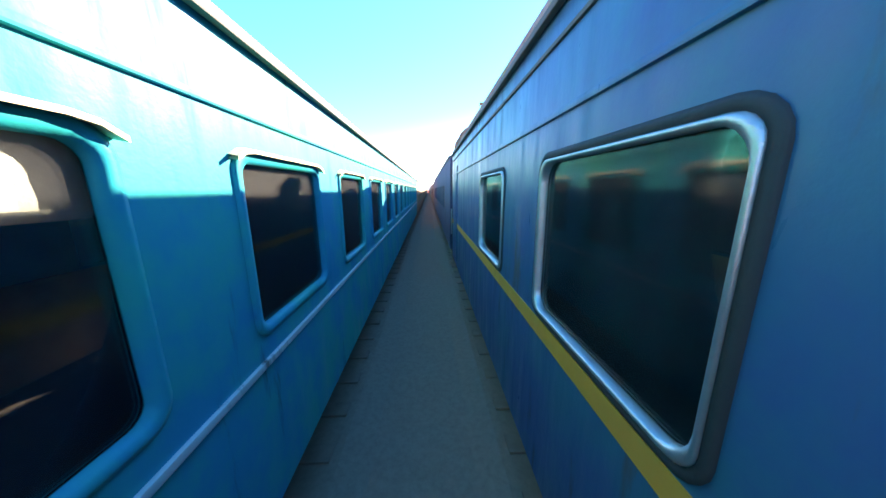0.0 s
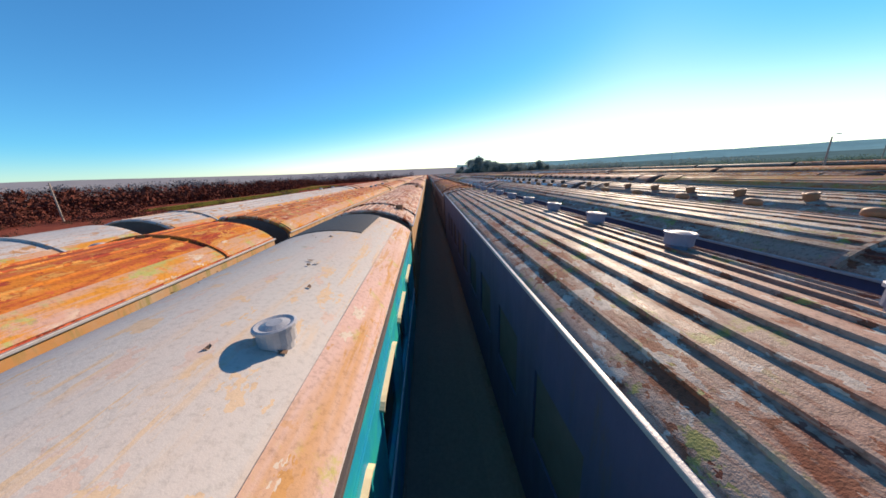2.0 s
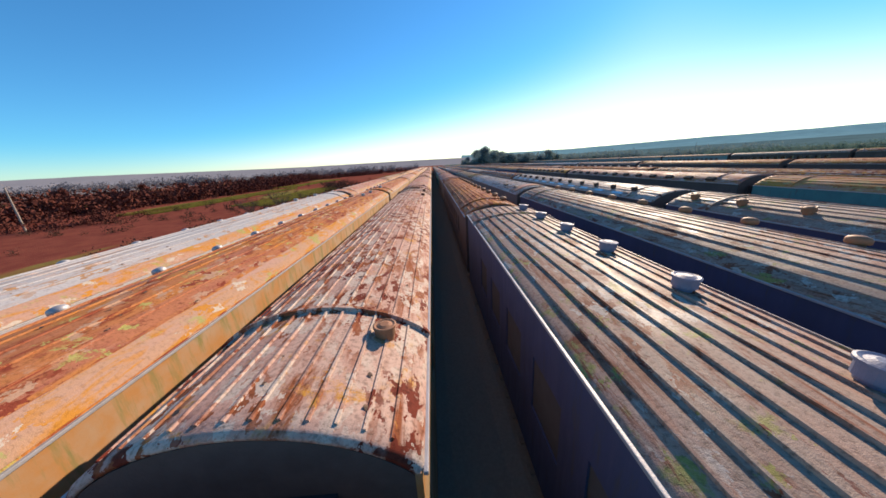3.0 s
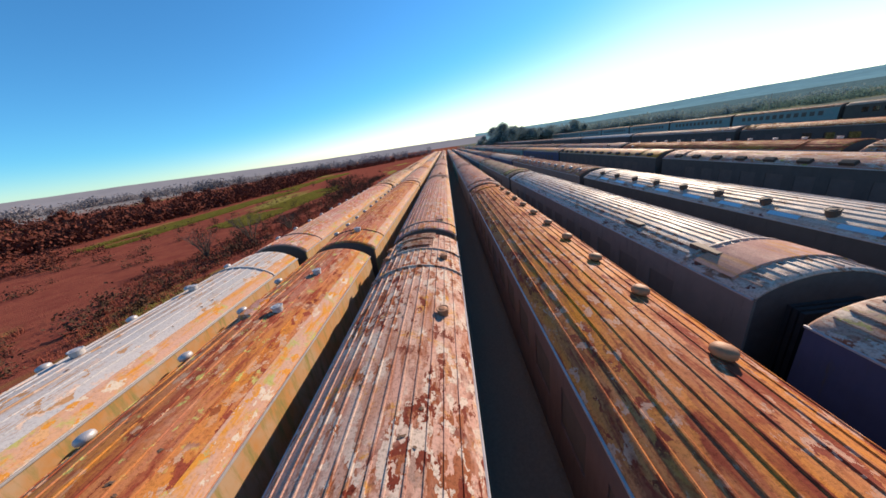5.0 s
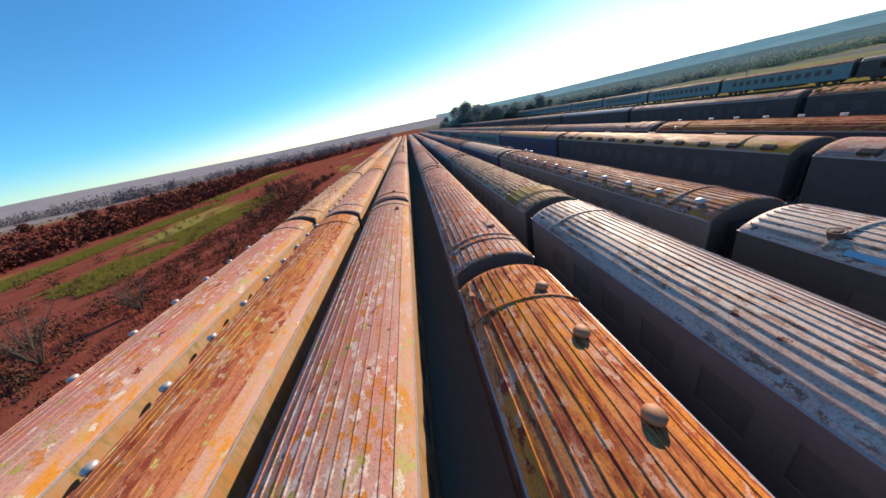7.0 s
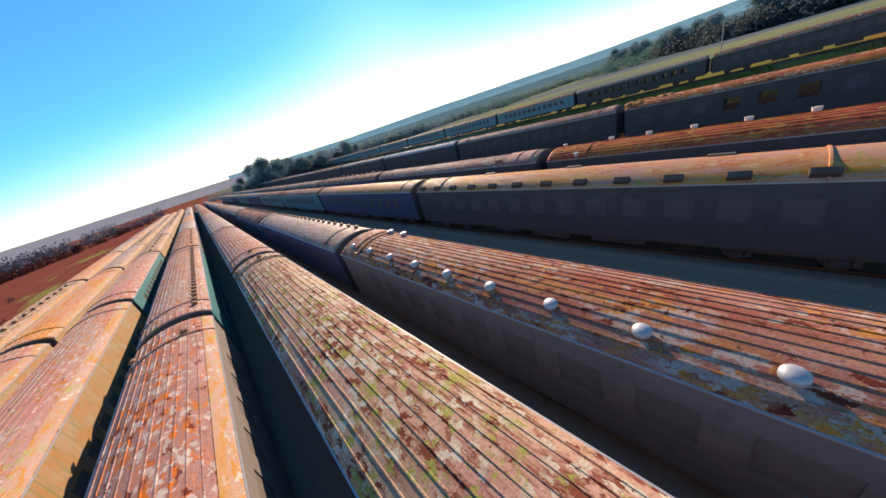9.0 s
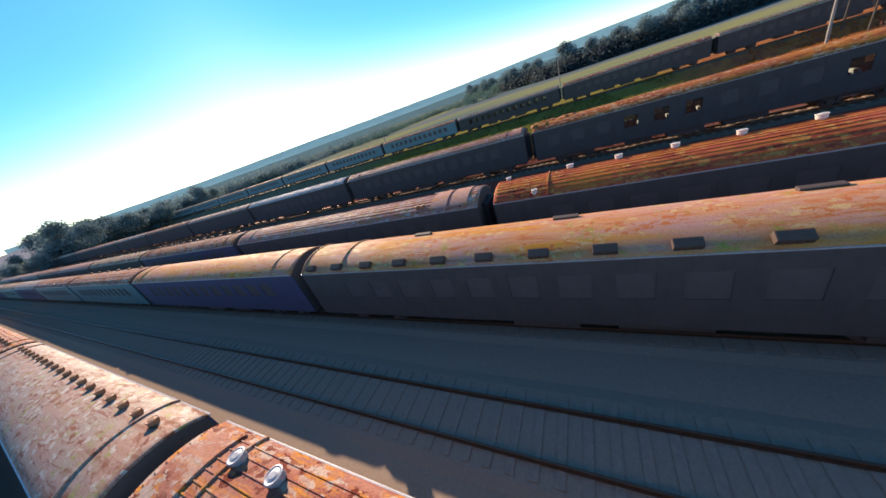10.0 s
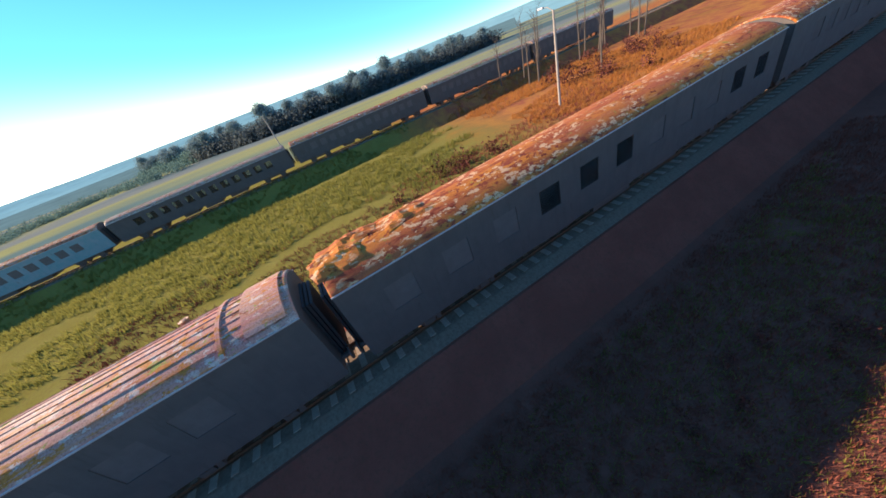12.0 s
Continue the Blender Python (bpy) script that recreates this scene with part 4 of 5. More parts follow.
ROWS = {"L3": -8.95, "L2": -5.2, "L1": -1.45, "R1": 3.05, "R2": 7.45, "R3": 12.25, "X": 17.0, "R4": 21.85, "R5": 27.45, "R6": 44.2, "R7": 89.0}
Y0, Y1 = -60.0, 330.0


def yard_bed():
    """Packed cinders and stone that fill the yard between the tracks."""
    bm = bmesh.new()
    xs, ys = [-12.2 + 1.5 * i for i in range(28)] + [29.45], [Y0 + 6 * i for i in range(66)]
    vs = [[bm.verts.new((x, y, -0.245 + 0.025 * noise.noise((x, y * 0.3, 4)) - (0.08 if i in (0, len(xs) - 1) else 0))) for y in ys] for i, x in enumerate(xs)]
    for a, b in zip(vs, vs[1:]):
        for i in range(len(ys) - 1):
            bm.faces.new((a[i], b[i], b[i + 1], a[i + 1]))
    return bm


tagged(part("yard_bed", yard_bed(), M_BALLAST, None), "packed cinders and stone between the sidings", "ground", kind="structure")


def track(x):
    bed = bmesh.new()
    prof = [(-1.9, -0.285), (-1.35, -0.17), (1.35, -0.17), (1.9, -0.285)]
    ends = [[bed.verts.new((x + px, y, pz)) for px, pz in prof] for y in (Y0, Y1)]
    for i in range(3):
        bed.faces.new((ends[0][i], ends[0][i + 1], ends[1][i + 1], ends[1][i]))
    tagged(part("ballast", bed, M_BALLAST if x < 40 else M_EARTH, None), "grey-brown ballast bed under a siding track", "ballast", kind="structure")
    sl = bmesh.new()
    for k in range(int((Y1 - Y0) / 0.65)):
        add_box(sl, x - 1.25, x + 1.25, Y0 + 0.65 * k, Y0 + 0.65 * k + 0.24, -0.21, -0.14)
    tagged(part("sleepers", sl, M_SLEEPER, None), "weathered timber sleepers laid across the ballast", "sleeper", kind="stuff")
    for s in (-1, 1):
        r = bmesh.new()
        cx = x + s * 0.755
        add_box(r, cx - 0.07, cx + 0.07, Y0, Y1, -0.14, -0.12)
        add_box(r, cx - 0.01, cx + 0.01, Y0, Y1, -0.12, -0.035)
        add_box(r, cx - 0.035, cx + 0.035, Y0, Y1, -0.035, 0.0)
        tagged(part("rail", r, M_RAIL, None), "rusty steel rail of a disused siding", "rail", kind="structure")


for x in ROWS.values():
    track(x)

# ---- the rows of coaches: row, y of a gap, and the coaches by number from that gap ----
PITCH = 25.3
NONE = ("", 0, 1, 0)
V1, V1A = ("dome", 0.62, 1.87, 43.37), ("round", 0.62, 1.82, 25.3)
LEFT2, LEFT3 = ("cap", -1.1, 1.87, 41.3), ("cap", -1.1, 2.0, 41.5)
SPEC = {
    "L1": (23.0, {-1: dict(roof="pale", body="blue", ribs=0, windows="close", vents=NONE, detail=2, seams=(), vent_mat=M_VENT, label="light blue coach with a smooth pale roof",
                           extra=(("small_vent", 0.85, 16.6), ("small_vent", 0.85, 10.0), ("litter", 0, 0), ("blinds", 0, 0), ("trim", 0, 0), ("blush", 0, 0), ("moulding", 0, 0), ("patch", 0, 21.4))),
                  0: dict(roof="mottled", body="tan", ribs=12, vents=NONE, extra=(("small_vent", 0.95, 24.9), ("small_vent", 0.95, 45.2), ("small_vent", 0.95, 41.8), ("lid", 0.7, 47.45), ("lid", 0.6, 46.6), ("strap", 0, 44.4), ("litter", 0, 0), ("bracket", -1.2, 46.0), ("bracket", -1.25, 47.0))),
                  1: dict(roof="pink", body="tan", ribs=11, vents=NONE, seams=(1.2,), extra=(("hatch", 0.73, 50.6), ("small_vent", 0.8, 70.5), ("litter", 0, 0), ("bracket", -1.2, 71.5))),
                  2: dict(roof="pink", body="tan", ribs=11, vents=NONE, extra=(("small_vent", 0.4, 76.0), ("litter", 0, 0), ("panel", 0, 74.8))),
                  3: dict(roof="pink", body="green", vents=NONE)}),
    "R1": (34.05, {-2: dict(rise=0.17, crown=4.05, arch=0.2, roof="rust", body="bluegreen", windows="wide", detail=2, ribs=7, rib=0.03, vents=NONE, label="teal blue coach with rounded windows and yellow stripe", extra=(("stripe", 0, 0), ("moulding", 0, 0), ("strap", 0, 6.2), ("bracket", -1.12, 4.0))),
                  -1: dict(roof="grey", body="deep", ribs=10, rib=0.03, detail=1, vents=V1A, vent_mat=M_BLUEVENT, extra=(("vent", -0.98, 12.5), ("vent", -1.02, 11.4))),
                  0: dict(roof="orange", body="red", ribs=11, vents=V1, extra=(("bracket", -1.2, 59.0),)), 1: dict(roof="patchy", body="grey", ribs=11, vents=("", 0, 1, 0), extra=(("cantrail", 0, 0), ("hatch", 0.7, 64.0), ("litter", 0, 0), ("strap", 0, 62.2), ("small_vent", 0.6, 84.6), ("bracket", -1.2, 85.0))),
                  2: dict(roof="pink", body="green", windows="low", vents=("small", 0.95, 0.85, 90.0))}),
    "R2": (41.0, {-2: dict(roof="grey", body="deep", vents=V1), -1: dict(roof="grey", body="deep", ribs=11, vents=V1), 0: dict(roof="light", body="grey", ribs=12, rib=0.026, vents=NONE, span=(41.0, 65.0), extra=(("smooth_panel", 0, 42.6), ("long", -0.9, 43.3), ("long", -0.95, 46.2))),
                  1: dict(roof="olive", body="grey", ribs=11, vents=NONE, span=(65.0, 92.3), extra=(("mossy_sheet", 0, 67.55), ("small_vent", 0.3, 91.0), ("strap", 0, 90.4), ("strap", 0, 66.75), ("litter", 0, 0), ("bracket", -1.2, 91.0), ("bracket", -1.25, 68.4))), 2: dict(roof="pink", body="deep", vents=NONE, span=(92.3, 117.0), extra=(("vent", 0.2, 94.0),)), 3: dict(roof="grey", body="deep", vents=NONE, span=(117.0, 142.2))}),
    "R3": (60.0, {-2: dict(roof="grey", body="deep", vents=("round", -0.95, 1.87, 44.6)), -1: dict(roof="light", body="soot", ribs=11, vent_mat=M_SOOT, vents=("round", -0.95, 1.87, 44.6), extra=(("shoulder", 0, 0),)),
                  0: dict(roof="brown", body="grey", ribs=12, vent_mat=M_VENT, vents=("dome", -0.95, 1.87, 68.85), extra=(("vent", 0.9, 81.5), ("vent", 0.9, 82.8), ("litter", 0, 0), ("panel", 0, 84.0), ("bracket", -1.25, 83.0))), 1: dict(roof="grey", body="deep", ribs=0, vents=("small", 0.75, 1.2, 88.0))}),
    "R4": (90.2, {-1: dict(roof="cream", body="grey", ribs=0, vents=("flat", -1.25, 1.87, 73.95), seams=(2.9,), label="coach with a smooth cream and orange roof", extra=(("long", 0.55, 82.9), ("long", 0.55, 76.9), ("long", 0.55, 70.9), ("strap", 0, 89.6))),
                  0: dict(roof="cream", body="deep", ribs=0, vents=NONE, label="coach with a smooth cream and pink roof"), -2: dict(roof="pink", body="soot", ribs=0, vents=("flat", -1.25, 1.87, 73.95))}),
    "R5": (81.0, {-1: dict(roof="redorange", body="grey", ribs=11, vents=("round", 0.55, 2.1, 74.76), vent_mat=M_CREAMVENT, clear=3.0, seams=(2.7,), label="coach with a ribbed rust-orange roof", extra=(("small_vent", 0.55, 80.0), ("small_vent", -1.25, 78.45))),
                  0: dict(roof="pink", body="grey", ribs=10, vents=NONE, seams=(2.0,), extra=(("smooth_panel", 0, 82.6), ("smooth_panel", 0, 83.9), ("small_vent", -1.0, 85.0), ("small_vent", -1.0, 85.4), ("long", 0.95, 84.6), ("bracket", 1.0, 83.9))), 1: dict(roof="brown", body="deep")}),
    "R6": (81.0, {-1: dict(roof="autumn", body="grey", ribs=0, seams=(), vents=NONE, windows="seated", glass=M_GLASS, glass_at=(0, 1, 5, 6, 7), extra=(("crumpled", -0.3, 79.9), ("crumpled", 0.45, 79.2), ("crumpled", 0.1, 77.4), ("litter", 0, 0), ("seats", 0, 0))), 0: dict(roof="pink", body="grey", ribs=9, vents=NONE, extra=(("panel", 0, 82.2), ("strap", 0, 83.3), ("small_vent", 1.1, 84.6), ("litter", 0, 0))), -2: dict(roof="autumn", body="grey", ribs=0, seams=(), vents=NONE), 1: dict(roof="silver", body="grey", vents=NONE)}),
    "R7": (80.0, {0: dict(roof="grey", body="grey", vents=NONE, glass=M_GLASS)}),
    "L2": (47.9, {-1: dict(roof="leftorange", body="tan", ribs=8, seams=(), vents=LEFT2, extra=(("small_vent", 0.4, 44.9), ("small_vent", 0.35, 42.6), ("hatch", -0.5, 42.9), ("litter", 0, 0))), -2: dict(roof="redorange", body="tan", ribs=8, vents=LEFT2), 0: dict(roof="leftorange", body="tan", vents=LEFT2, extra=(("vent", 0.3, 50.0),)), 1: dict(roof="pink", body="tan", vents=LEFT2)}),
    "L3": (48.9, {-1: dict(roof="silver", body="tan", ribs=9, vents=LEFT3, extra=(("small_vent", -0.2, 44.8), ("small_vent", -0.25, 41.6), ("litter", 0, 0))), -2: dict(roof="silver", body="tan", ribs=0, vents=LEFT3), 0: dict(roof="pink", body="tan", vents=LEFT3), 1: dict(roof="olive", body="tan", vents=LEFT3)}),
}
rnd = random.Random(5)
TEMPLATE = {}
for row, (gap, special) in SPEC.items():
    for i in range(-5, 12):
        pitch = {"R1": 26.3, "L2": 24.9}.get(row, PITCH)
        y0, y1 = special.get(i, {}).get("span", (gap + pitch * i, gap + pitch * (i + 1)))
        yc, pitch = (y0 + y1) / 2, y1 - y0
        if yc < (-45 if row[0] == "L" or row in ("R1", "R2", "R3") else 5) or yc > 320:
            continue
        opt = dict(special.get(i, {}))
        opt.pop("span", None)
        near = -15 < yc < 125
        if not opt:
            opt = dict(roof=rnd.choice(["pink", "grey", "brown", "mottled", "cream", "olive"]), body="tan" if row[0] == "L" else rnd.choice(["deep", "grey", "green", "bluegreen"]),
                       vents=rnd.choice([V1, NONE, LEFT2, ("small", 0.9, 1.9, 2.0)]))
        opt.setdefault("detail", 1 if near else 0)
        opt["length"] = pitch - 0.9
        if row[0] == "L" and opt["body"] == "tan":
            opt["windows"] = "low"
            if row != "L1" or i >= 1:
                opt["extra"] = tuple(opt.get("extra", ())) + (("cantrail", 0, 0),)
        # northern R7 coaches get the body colour with haze painted in
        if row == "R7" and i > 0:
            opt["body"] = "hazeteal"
        elif row in ("R6", "R7") or (row in ("R4", "R5") and opt["body"] == "grey"):
            opt["body"] = "soot"
        if row in ("R1", "R2", "R3", "R6") and (row, i) != ("R1", -2):
            opt["eave"] = {("R1", -1): 3.77, ("R1", 0): 3.52}.get((row, i), 3.56)
        if not near or row == "R7":
            opt["detail"] = 0
        label = opt.pop("label", "")
        if not label:
            label = {"pale": "coach with a pale weathered ribbed roof", "pink": "coach with a dusty pink ribbed roof", "mottled": "coach with a mottled peeling ribbed roof",
                     "orange": "coach with a rust-orange roof", "autumn": "coach with a smooth orange and rust-red roof", "redorange": "coach with a rust-red and orange roof", "leftorange": "coach with a patchy pink and orange roof", "patchy": "coach with a pink roof patched with orange rust", "olive": "coach with a lichen-covered ribbed roof", "brown": "coach with a rust-brown ribbed roof",
                     "grey": "coach with a dull grey ribbed roof", "light": "coach with a light grey ribbed roof", "rust": "coach with a deep rust-red roof", "silver": "coach with a pale silver-grey roof", "cream": "coach with a cream and orange roof"}[opt["roof"]]
        key = (row if opt["detail"] else "far", tuple(sorted((k, str(v)) for k, v in opt.items())))
        if key in TEMPLATE:
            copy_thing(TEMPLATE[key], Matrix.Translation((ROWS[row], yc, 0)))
        else:
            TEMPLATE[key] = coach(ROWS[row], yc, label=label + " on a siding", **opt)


# ---- plants and distance ----
def tube(bm, pts, radii, seg=6):
    """A tapered limb along the points."""
    rings = []
    for i, (p, r) in enumerate(zip(pts, radii)):
        d = (pts[min(i + 1, len(pts) - 1)] - pts[max(i - 1, 0)]).normalized()
        a = d.cross(Vector((0.3, 1, 0.1))).normalized()
        b = d.cross(a)
        rings.append([bm.verts.new(p + (a * math.cos(2 * math.pi * k / seg) + b * math.sin(2 * math.pi * k / seg)) * r) for k in range(seg)])
    for a, b in zip(rings, rings[1:]):
        for k in range(seg):
            bm.faces.new((a[k], a[(k + 1) % seg], b[(k + 1) % seg], b[k]))
    bm.faces.new(rings[-1])


def leaf_quad(bm, c, size, rg):
    a = Vector((rg.uniform(-1, 1), rg.uniform(-1, 1), rg.uniform(-1, 1))).normalized()
    b = a.cross(Vector((rg.uniform(-1, 1), rg.uniform(-1, 1), rg.uniform(-1, 1)))).normalized()
    bm.faces.new([bm.verts.new(c + a * size * u + b * size * v * 0.6) for u, v in ((-1, -0.4), (0.1, -1), (1, 0.2), (-0.2, 1))])


def tree_meshes(seed, height, spread, leaves, size):
    """Trunk with limbs, and a loose crown of small clumps at the limbs' ends."""
    rg = random.Random(seed)
    wood, crown = bmesh.new(), bmesh.new()
    top = Vector((rg.uniform(-0.4, 0.4), rg.uniform(-0.4, 0.4), height))
    trunk = [Vector((0, 0, -0.3)), Vector((0.1, 0, height * 0.3)), top * 0.65, top * 0.92]
    tube(wood, trunk, [height * 0.022, height * 0.017, height * 0.011, height * 0.003])
    tips = [top * 0.92]
    for k in range(13):
        h = rg.uniform(0.28, 0.85)
        base = top * h
        ang = rg.uniform(0, 2 * math.pi)
        ln = spread * rg.uniform(0.5, 1.0) * (1.15 - h)
        tip = base + Vector((math.cos(ang) * ln, math.sin(ang) * ln, ln * rg.uniform(0.4, 1.0)))
        mid = (base + tip) / 2 + Vector((0, 0, -0.08 * ln))
        tube(wood, [base, mid, tip], [height * 0.008, height * 0.005, height * 0.0015], 5)
        tips += [tip, mid]
        for j in range(3):
            t2 = mid + Vector((rg.uniform(-1, 1), rg.uniform(-1, 1), rg.uniform(0.1, 1))) * ln * 0.5
            tube(wood, [mid.lerp(tip, j * 0.3), t2], [height * 0.003, height * 0.001], 4)
            tips.append(t2)
    for _ in range(leaves):
        c = rg.choice(tips) + Vector((rg.gauss(0, 1), rg.gauss(0, 1), rg.gauss(0, 0.8))) * spread * 0.16
        if c.z > height * 0.18:
            leaf_quad(crown, c, size * rg.uniform(0.5, 1.3), rg)
    return wood, crown


def tree(kind, seed, height, spread, leaves, size, leaf_mat, label):
    t = new(kind)
    wood, crown = tree_meshes(seed, height, spread, leaves, size)
    part("trunk", wood, M_BARK, t)
    part("crown", crown, leaf_mat, t)
    return tagged(t, label, "tree", "trees")


rt = random.Random(11)
grey_trees = [tree("tree", 20 + k, 8 + k, 5.2, 3200, 0.24, M_COPSE, "bare grey-green tree with fine twigs in the distance") for k in range(3)]
russet_trees = [tree("tree", 30 + k, 4 + k, 3.0, 800, 0.28, M_RUSSET, "low russet-brown tree in the scrub") for k in range(2)]
spots = [(rt.uniform(47, 78), rt.uniform(275, 335), rt.uniform(1.3, 1.75)) for _ in range(22)]
spots += [(rt.uniform(78, 118), rt.uniform(270, 330), rt.uniform(0.85, 1.3)) for _ in range(20)]
spots += [(rt.uniform(31, 42), rt.uniform(285, 330), rt.uniform(0.8, 1.15)) for _ in range(6)]
WOOD_EDGE = [(430, 214), (300, 134), (248, 86), (234, 28), (252, -36), (275, -120)]
for (ax, ay), (bx, by) in zip(WOOD_EDGE, WOOD_EDGE[1:]):
    for _ in range(9):
        u = rt.random()
        spots.append((ax + (bx - ax) * u + rt.uniform(4, 34), ay + (by - ay) * u + rt.uniform(0, 8), rt.uniform(1.3, 1.75)))
for k, (x, y, sc) in enumerate(spots):
    m = Matrix.Translation((x, y, -0.28)) @ Matrix.Rotation(rt.uniform(0, 6.28), 4, "Z")
    c = grey_trees[k] if k < 3 else copy_thing(grey_trees[k % 3], m)
    c.matrix_basis = m
    c.scale = (sc, sc, sc * rt.uniform(0.85, 1.15))
for k in range(18):
    u = rt.random()
    m = Matrix.Translation((-150 + 95 * u + rt.uniform(-12, 12), 120 + 210 * u, -0.28)) @ Matrix.Rotation(rt.uniform(0, 6.28), 4, "Z")
    if k < 2:
        russet_trees[k].matrix_basis = m
    else:
        copy_thing(russet_trees[k % 2], m)


def bare_tree(seed, height):
    rg = random.Random(seed)
    t = new("bare_tree")
    bm = bmesh.new()
    lean = Vector((rg.uniform(-0.5, 0.5), rg.uniform(-0.5, 0.5), height))
    tube(bm, [Vector((0, 0, -0.3)), lean * 0.4, lean * 0.75, lean], [0.13, 0.1, 0.06, 0.015])
    part("trunk", bm, M_BARK, t)
    for k in range(14):
        br = bmesh.new()
        base = lean * rg.uniform(0.3, 0.95)
        ang = rg.uniform(0, 6.28)
        ln = rg.uniform(0.6, 1.6)
        tip = base + Vector((math.cos(ang) * ln * 0.6, math.sin(ang) * ln * 0.6, ln))
        tube(br, [base, (base + tip) / 2 + Vector((0, 0, -0.1)), tip], [0.03, 0.018, 0.005], 5)
        for j in range(4):
            p = base.lerp(tip, rg.uniform(0.3, 0.9))
            tube(br, [p, p + Vector((rg.uniform(-0.5, 0.5), rg.uniform(-0.5, 0.5), rg.uniform(0.2, 0.7)))], [0.01, 0.003], 4)
        part("branch", br, M_BARK, t)
    return tagged(t, "slender bare tree with a dark trunk", "tree", "bare trees")


bare = [bare_tree(50 + k, 7.0 + k) for k in range(3)]
for k in range(16):
    m = Matrix.Translation((rt.uniform(62, 84), rt.uniform(14, 44), -0.28)) @ Matrix.Rotation(rt.uniform(0, 6.28), 4, "Z")
    if k < 3:
        bare[k].matrix_basis = m
    else:
        copy_thing(bare[k % 3], m)


def scrub(name, boxes, mat, label, seed):
    """A thicket: clumps of small leaves along straight stretches. boxes: x0, y0, x1, y1, width, height, clumps."""
    rg = random.Random(seed)
    bm = bmesh.new()
    for x0, y0, x1, y1, wd, ht, n in boxes:
        for _ in range(n):
            u = rg.random()
            h = ht * rg.uniform(0.5, 1.15)
            c = Vector((x0 + (x1 - x0) * u + rg.uniform(-wd, wd), y0 + (y1 - y0) * u + rg.uniform(-wd, wd), 0.0))
            c.z = ground_z(c.x, c.y)
            r = h * rg.uniform(0.5, 0.9)
            for _ in range(105):
                p = Vector((max(-1.0, min(1.0, rg.gauss(0, 0.45))), max(-1.0, min(1.0, rg.gauss(0, 0.45))), min(1.05, abs(rg.gauss(0.35, 0.33)))))
                leaf_quad(bm, c + Vector((p.x * r, p.y * r, p.z * h)), 0.088 * h * rg.uniform(0.5, 1.3), rg)
    return tagged(part(name, bm, mat, None), label, "scrub", kind="stuff")


far = []
for k in range(12):
    a0, a1 = radians(-80 + 6.4 * k), radians(-80 + 6.4 * (k + 1))
    d0, d1 = 430 + 60 * math.sin(k * 1.7), 430 + 60 * math.sin((k + 1) * 1.7)
    far.append((math.sin(a0) * d0, 40 + math.cos(a0) * d0, math.sin(a1) * d1, 40 + math.cos(a1) * d1, 16, 8.5, 36))
scrub("woods", far, M_GREYTREE, "grey leafless woods beyond the field", 8)
far = []
for k in range(8):
    a0, a1 = radians(20 + 7 * k), radians(20 + 7 * (k + 1))
    d0, d1 = 330 + 60 * math.sin(k * 2.1), 330 + 60 * math.sin((k + 1) * 2.1)
    far.append((math.sin(a0) * d0, 80 + math.cos(a0) * d0, math.sin(a1) * d1, 80 + math.cos(a1) * d1, 14, 5.0, 80))
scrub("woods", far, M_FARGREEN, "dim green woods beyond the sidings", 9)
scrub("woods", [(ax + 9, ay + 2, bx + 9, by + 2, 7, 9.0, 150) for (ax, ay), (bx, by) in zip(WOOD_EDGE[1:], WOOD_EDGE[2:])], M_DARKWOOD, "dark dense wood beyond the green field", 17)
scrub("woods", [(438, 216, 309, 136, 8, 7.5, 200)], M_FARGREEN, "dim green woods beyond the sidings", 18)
scrub("woods", [(48, 312, 115, 305, 12, 10.0, 260), (110, 325, 200, 310, 14, 8.5, 170), (190, 318, 290, 260, 16, 7.5, 150), (20, 430, 60, 420, 10, 5.0, 40)], M_COPSE, "grey-green copse at the end of the sidings", 12)
scrub("thicket", [(-150, 120, -60, 330, 9, 4.0, 260), (-190, 90, -150, 120, 8, 3.5, 60), (-60, 330, -30, 420, 8, 3.5, 60)], M_RUSSET, "russet-brown scrub along the field's far side", 3)
scrub("thicket", [(-80, 40, -76, 140, 7, 4.6, 260), (-76, 140, -98, 260, 8, 4.6, 240), (-66, 58, -54, 74, 4, 2.2, 40)], M_RUSSET, "broad russet-brown thicket across the dry field", 15)


def shrub(x, y, seed, height):
    """A bare bush: stems that fan out from one foot, each with side twigs."""
    rg = random.Random(seed)
    b = new("bare_shrub")
    for k in range(16):
        bm = bmesh.new()
        ang, out = rg.uniform(0, 6.28), rg.uniform(0.25, 1.0)
        tip = Vector((math.cos(ang) * out * height * 0.7, math.sin(ang) * out * height * 0.7, height * rg.uniform(0.7, 1.05)))
        mid = Vector((tip.x * 0.4, tip.y * 0.4, tip.z * 0.55))
        tube(bm, [Vector((0, 0, -0.2)), mid, tip], [0.05, 0.03, 0.008], 5)
        for j in range(9):
            p = mid.lerp(tip, rg.uniform(-0.3, 0.95))
            tube(bm, [p, p + Vector((rg.uniform(-0.6, 0.6), rg.uniform(-0.6, 0.6), rg.uniform(0.2, 0.9)))], [0.016, 0.005], 4)
        part("stem", bm, M_BARK, b)
    b.location = (x, y, -0.28)
    return tagged(b, "bare dark shrub with fanned stems in the field", "shrub", "bare shrubs")


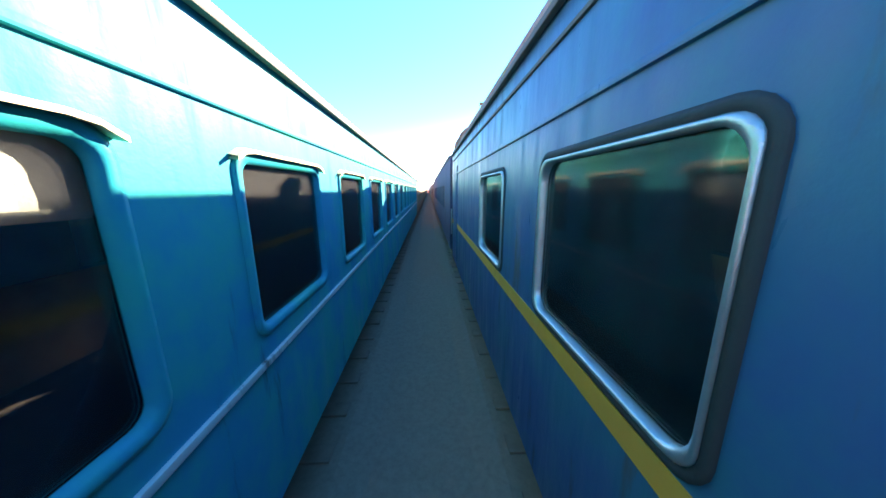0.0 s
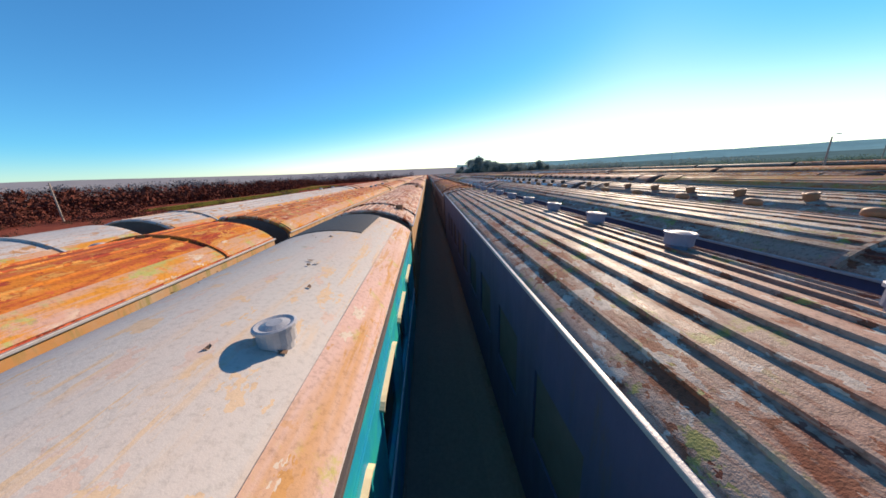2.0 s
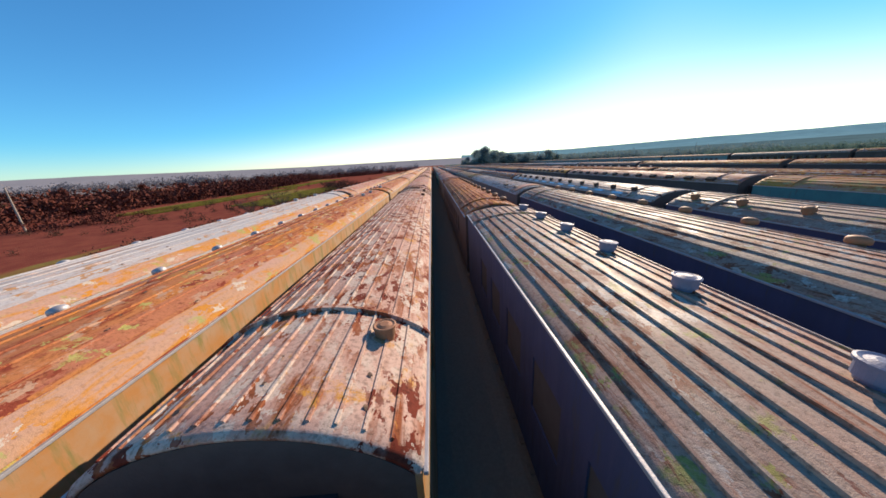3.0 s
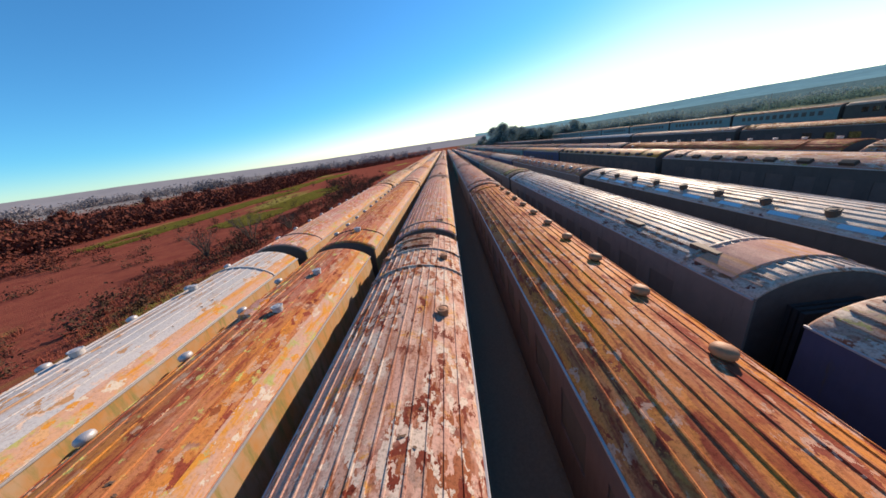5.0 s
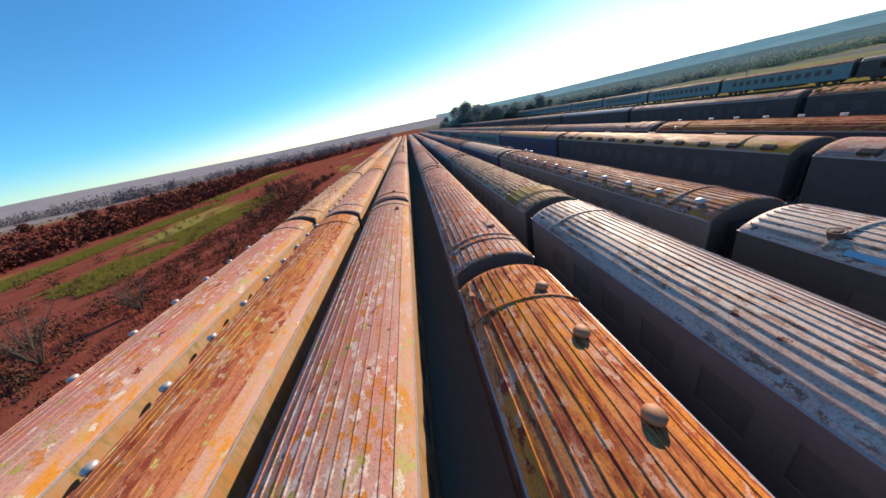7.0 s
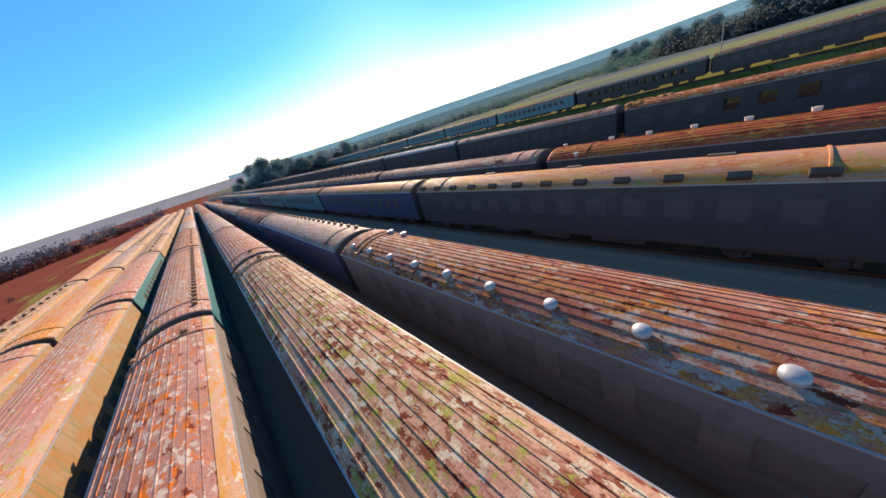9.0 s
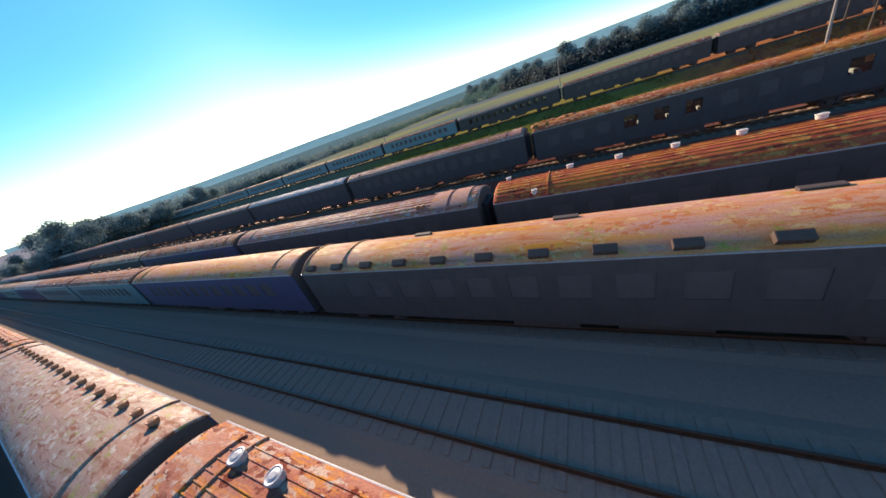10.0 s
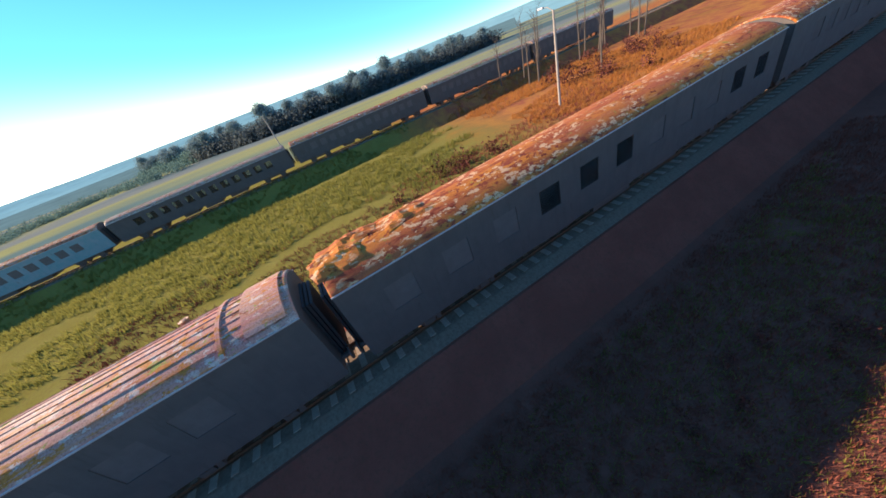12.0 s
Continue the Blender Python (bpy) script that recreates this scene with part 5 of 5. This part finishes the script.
shrub(-24.5, 68.5, 1, 3.4)
shrub(-27.5, 65.0, 2, 2.6)
shrub(-22.5, 73.5, 3, 2.2)
scrub("bushes", [(-25, 46, -27, 150, 3.0, 1.3, 150), (-17, 62, -28, 72, 2.5, 1.2, 14), (-20, 74, -22, 110, 2.0, 1.0, 30), (-24, 106, -46, 160, 5, 1.8, 60), (-40, 66, -52, 92, 6, 1.2, 24), (-60, 70, -34, 40, 8, 1.0, 26), (-22, 50, -45, 120, 7, 0.9, 60), (-90, 90, -40, 180, 10, 1.3, 50), (-24, 95, -30, 150, 5, 1.6, 26), (-14, 40, -15, 200, 0.9, 0.7, 60)], M_LEAF, "dark leafless bushes in the dry field", 4)
scrub("bushes", [(55, 62, 57, 70, 1.5, 1.3, 10), (54, 74, 57, 76, 1.0, 1.0, 5), (60, 45, 75, 25, 6, 1.6, 40)], M_RUSSET, "dark bushes beside the sidings", 6)


scrub("weeds", [(30.6, 60, 33.5, 84, 1.0, 0.55, 60), (33.0, 56, 36.5, 74, 1.4, 0.45, 36)], M_RUSSET, "low russet weeds on the ditch bank", 21)
scrub("weeds", [(30.4, 58, 33.0, 82, 1.0, 0.35, 30)], M_OLIVE, "olive weeds on the ditch bank", 22)


def tufts(name, areas, mat, label, seed):
    """Grass blades: many thin upright triangles in clumps. areas: x0, x1, y0, y1, clumps, height."""
    rg = random.Random(seed)
    verts, faces = [], []
    for x0, x1, y0, y1, n, ht in areas:
        for _ in range(n):
            cx, cy = rg.uniform(x0, x1), rg.uniform(y0, y1)
            side = 4.0 if x1 - x0 > 20 else 0.01
            rim = min((cx - x0) / side, (x1 - cx) / side, (cy - y0) / 9.0, (y1 - cy) / 9.0)   # thins out towards the edges
            if noise.noise((cx * 0.25, cy * 0.12, seed)) < -0.3 + 0.7 * max(0.0, 1.0 - rim):
                continue
            for _ in range(7):
                x, y, a, h = cx + rg.gauss(0, 0.09), cy + rg.gauss(0, 0.09), rg.uniform(0, 3.14), ht * rg.uniform(0.4, 1.2)
                w, k, g = h * 0.09, len(verts), ground_z(x, y)
                lx, ly = rg.gauss(0, 0.35) * h, rg.gauss(0, 0.35) * h
                verts += [(x - w * math.cos(a), y - w * math.sin(a), g - 0.03), (x + w * math.cos(a), y + w * math.sin(a), g - 0.03), (x + lx, y + ly, g + h)]
                faces.append((k, k + 1, k + 2))
    me = bpy.data.meshes.new(name)
    me.from_pydata(verts, [], faces)
    return tagged(part(name, me, mat, None), label, "grass", kind="stuff")


tufts("dry_grass", [(29.4, 40, 50, 103, 31000, 0.15), (-32, -11.5, 45, 120, 12000, 0.3), (44.5, 60, 45, 105, 8000, 0.25)], M_DRY, "tall dry russet grass beside the sidings", 2)
tufts("rust_grass", [(46, 90, 22, 62, 16000, 0.35)], M_RUSTGRASS, "rust-orange dry grass round the lamp post", 12)
tufts("olive_grass", [(29.4, 39.5, 50, 103, 16000, 0.16), (29.4, 33.8, 62, 108, 7000, 0.2), (56, 92, 60, 130, 18000, 0.4), (-62, -54, 78, 145, 9000, 0.45), (-43, -33, 76, 135, 8000, 0.4), (-70, -60, 145, 225, 5000, 0.5)], M_OLIVE, "olive-green grass in the field", 7)


# the pole, the far masts
def pole(x, y, height, lamp):
    p = new("lamp_post" if lamp else "utility_pole")
    part("pole", lathe([(0.13, -0.4), (0.12, height * 0.5), (0.085, height)], 12), M_POST, p)
    if lamp:
        bm = bmesh.new()
        tube(bm, [Vector((0, 0, height - 0.1)), Vector((0.5, 0.1, height + 0.3)), Vector((1.1, 0.2, height + 0.4))], [0.04, 0.035, 0.03], 8)
        part("arm", bm, M_POST, p)
        part("lamp_head", box_mesh(0.9, 1.5, 0.08, 0.32, height + 0.32, height + 0.46, 0.04), M_VENT, p)
    p.location = (x, y, -0.28)
    return tagged(p, "tall pale lamp post beside the sidings" if lamp else "slim upright pole standing in the field", "lamp post" if lamp else "pole")


pole(58.5, 54.5, 8.0, True)
pole(-62, 66, 6.5, False)
pole(-38, 330, 11, False)
pole(118, 150, 9, False)
pole(112.4, 81.3, 9.2, False)


def hills(name, az0, az1, dist, heights, mat, label, seed):
    """A far ridge as one uneven sheet with a slope towards the place."""
    bm = bmesh.new()
    rg = random.Random(seed)
    n = 90
    low, mid, top = [], [], []
    for i in range(n + 1):
        u = i / n
        a = radians(az0 + (az1 - az0) * u)
        h = heights[0] + (heights[1] - heights[0]) * u
        h *= 0.95 + 0.16 * noise.noise((u * 4 + seed, 0, 0)) + 0.05 * noise.noise((u * 30 + seed, 3, 0))
        for lst, dd, z in ((low, dist * 0.7, -2), (mid, dist * 0.88, h * 0.5), (top, dist, h)):
            lst.append(bm.verts.new((math.sin(a) * dd, 60 + math.cos(a) * dd, z)))
    for a, b in ((low, mid), (mid, top)):
        for i in range(n):
            bm.faces.new((a[i], a[i + 1], b[i + 1], b[i]))
    return tagged(part(name, bm, mat, None), label, "hill", kind="structure")


# the haze over hills and far woods is painted into these base colours
M_HILL_A = plain_material("hazed_teal_hill", (0.2, 0.36, 0.38), 1.0, vary=0.35, scale=0.012)
M_HILL_B = plain_material("hazed_grey_hill", (0.3, 0.285, 0.29), 1.0, vary=0.15, scale=0.008)
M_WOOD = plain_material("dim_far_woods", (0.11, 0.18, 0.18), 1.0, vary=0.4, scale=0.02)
for far_mat in (M_HILL_A, M_HILL_B, M_WOOD, M_GROUND, M_BALLAST, M_SLEEPER, M_EARTH, M_FARGREEN, M_DARKWOOD, M_COPSE, M_RUSSET, M_LEAF, M_DRY, M_OLIVE, M_RUSTGRASS):
    far_mat.node_tree.nodes["Principled BSDF"].inputs["Specular IOR Level"].default_value = 0.0   # matt earth and plants
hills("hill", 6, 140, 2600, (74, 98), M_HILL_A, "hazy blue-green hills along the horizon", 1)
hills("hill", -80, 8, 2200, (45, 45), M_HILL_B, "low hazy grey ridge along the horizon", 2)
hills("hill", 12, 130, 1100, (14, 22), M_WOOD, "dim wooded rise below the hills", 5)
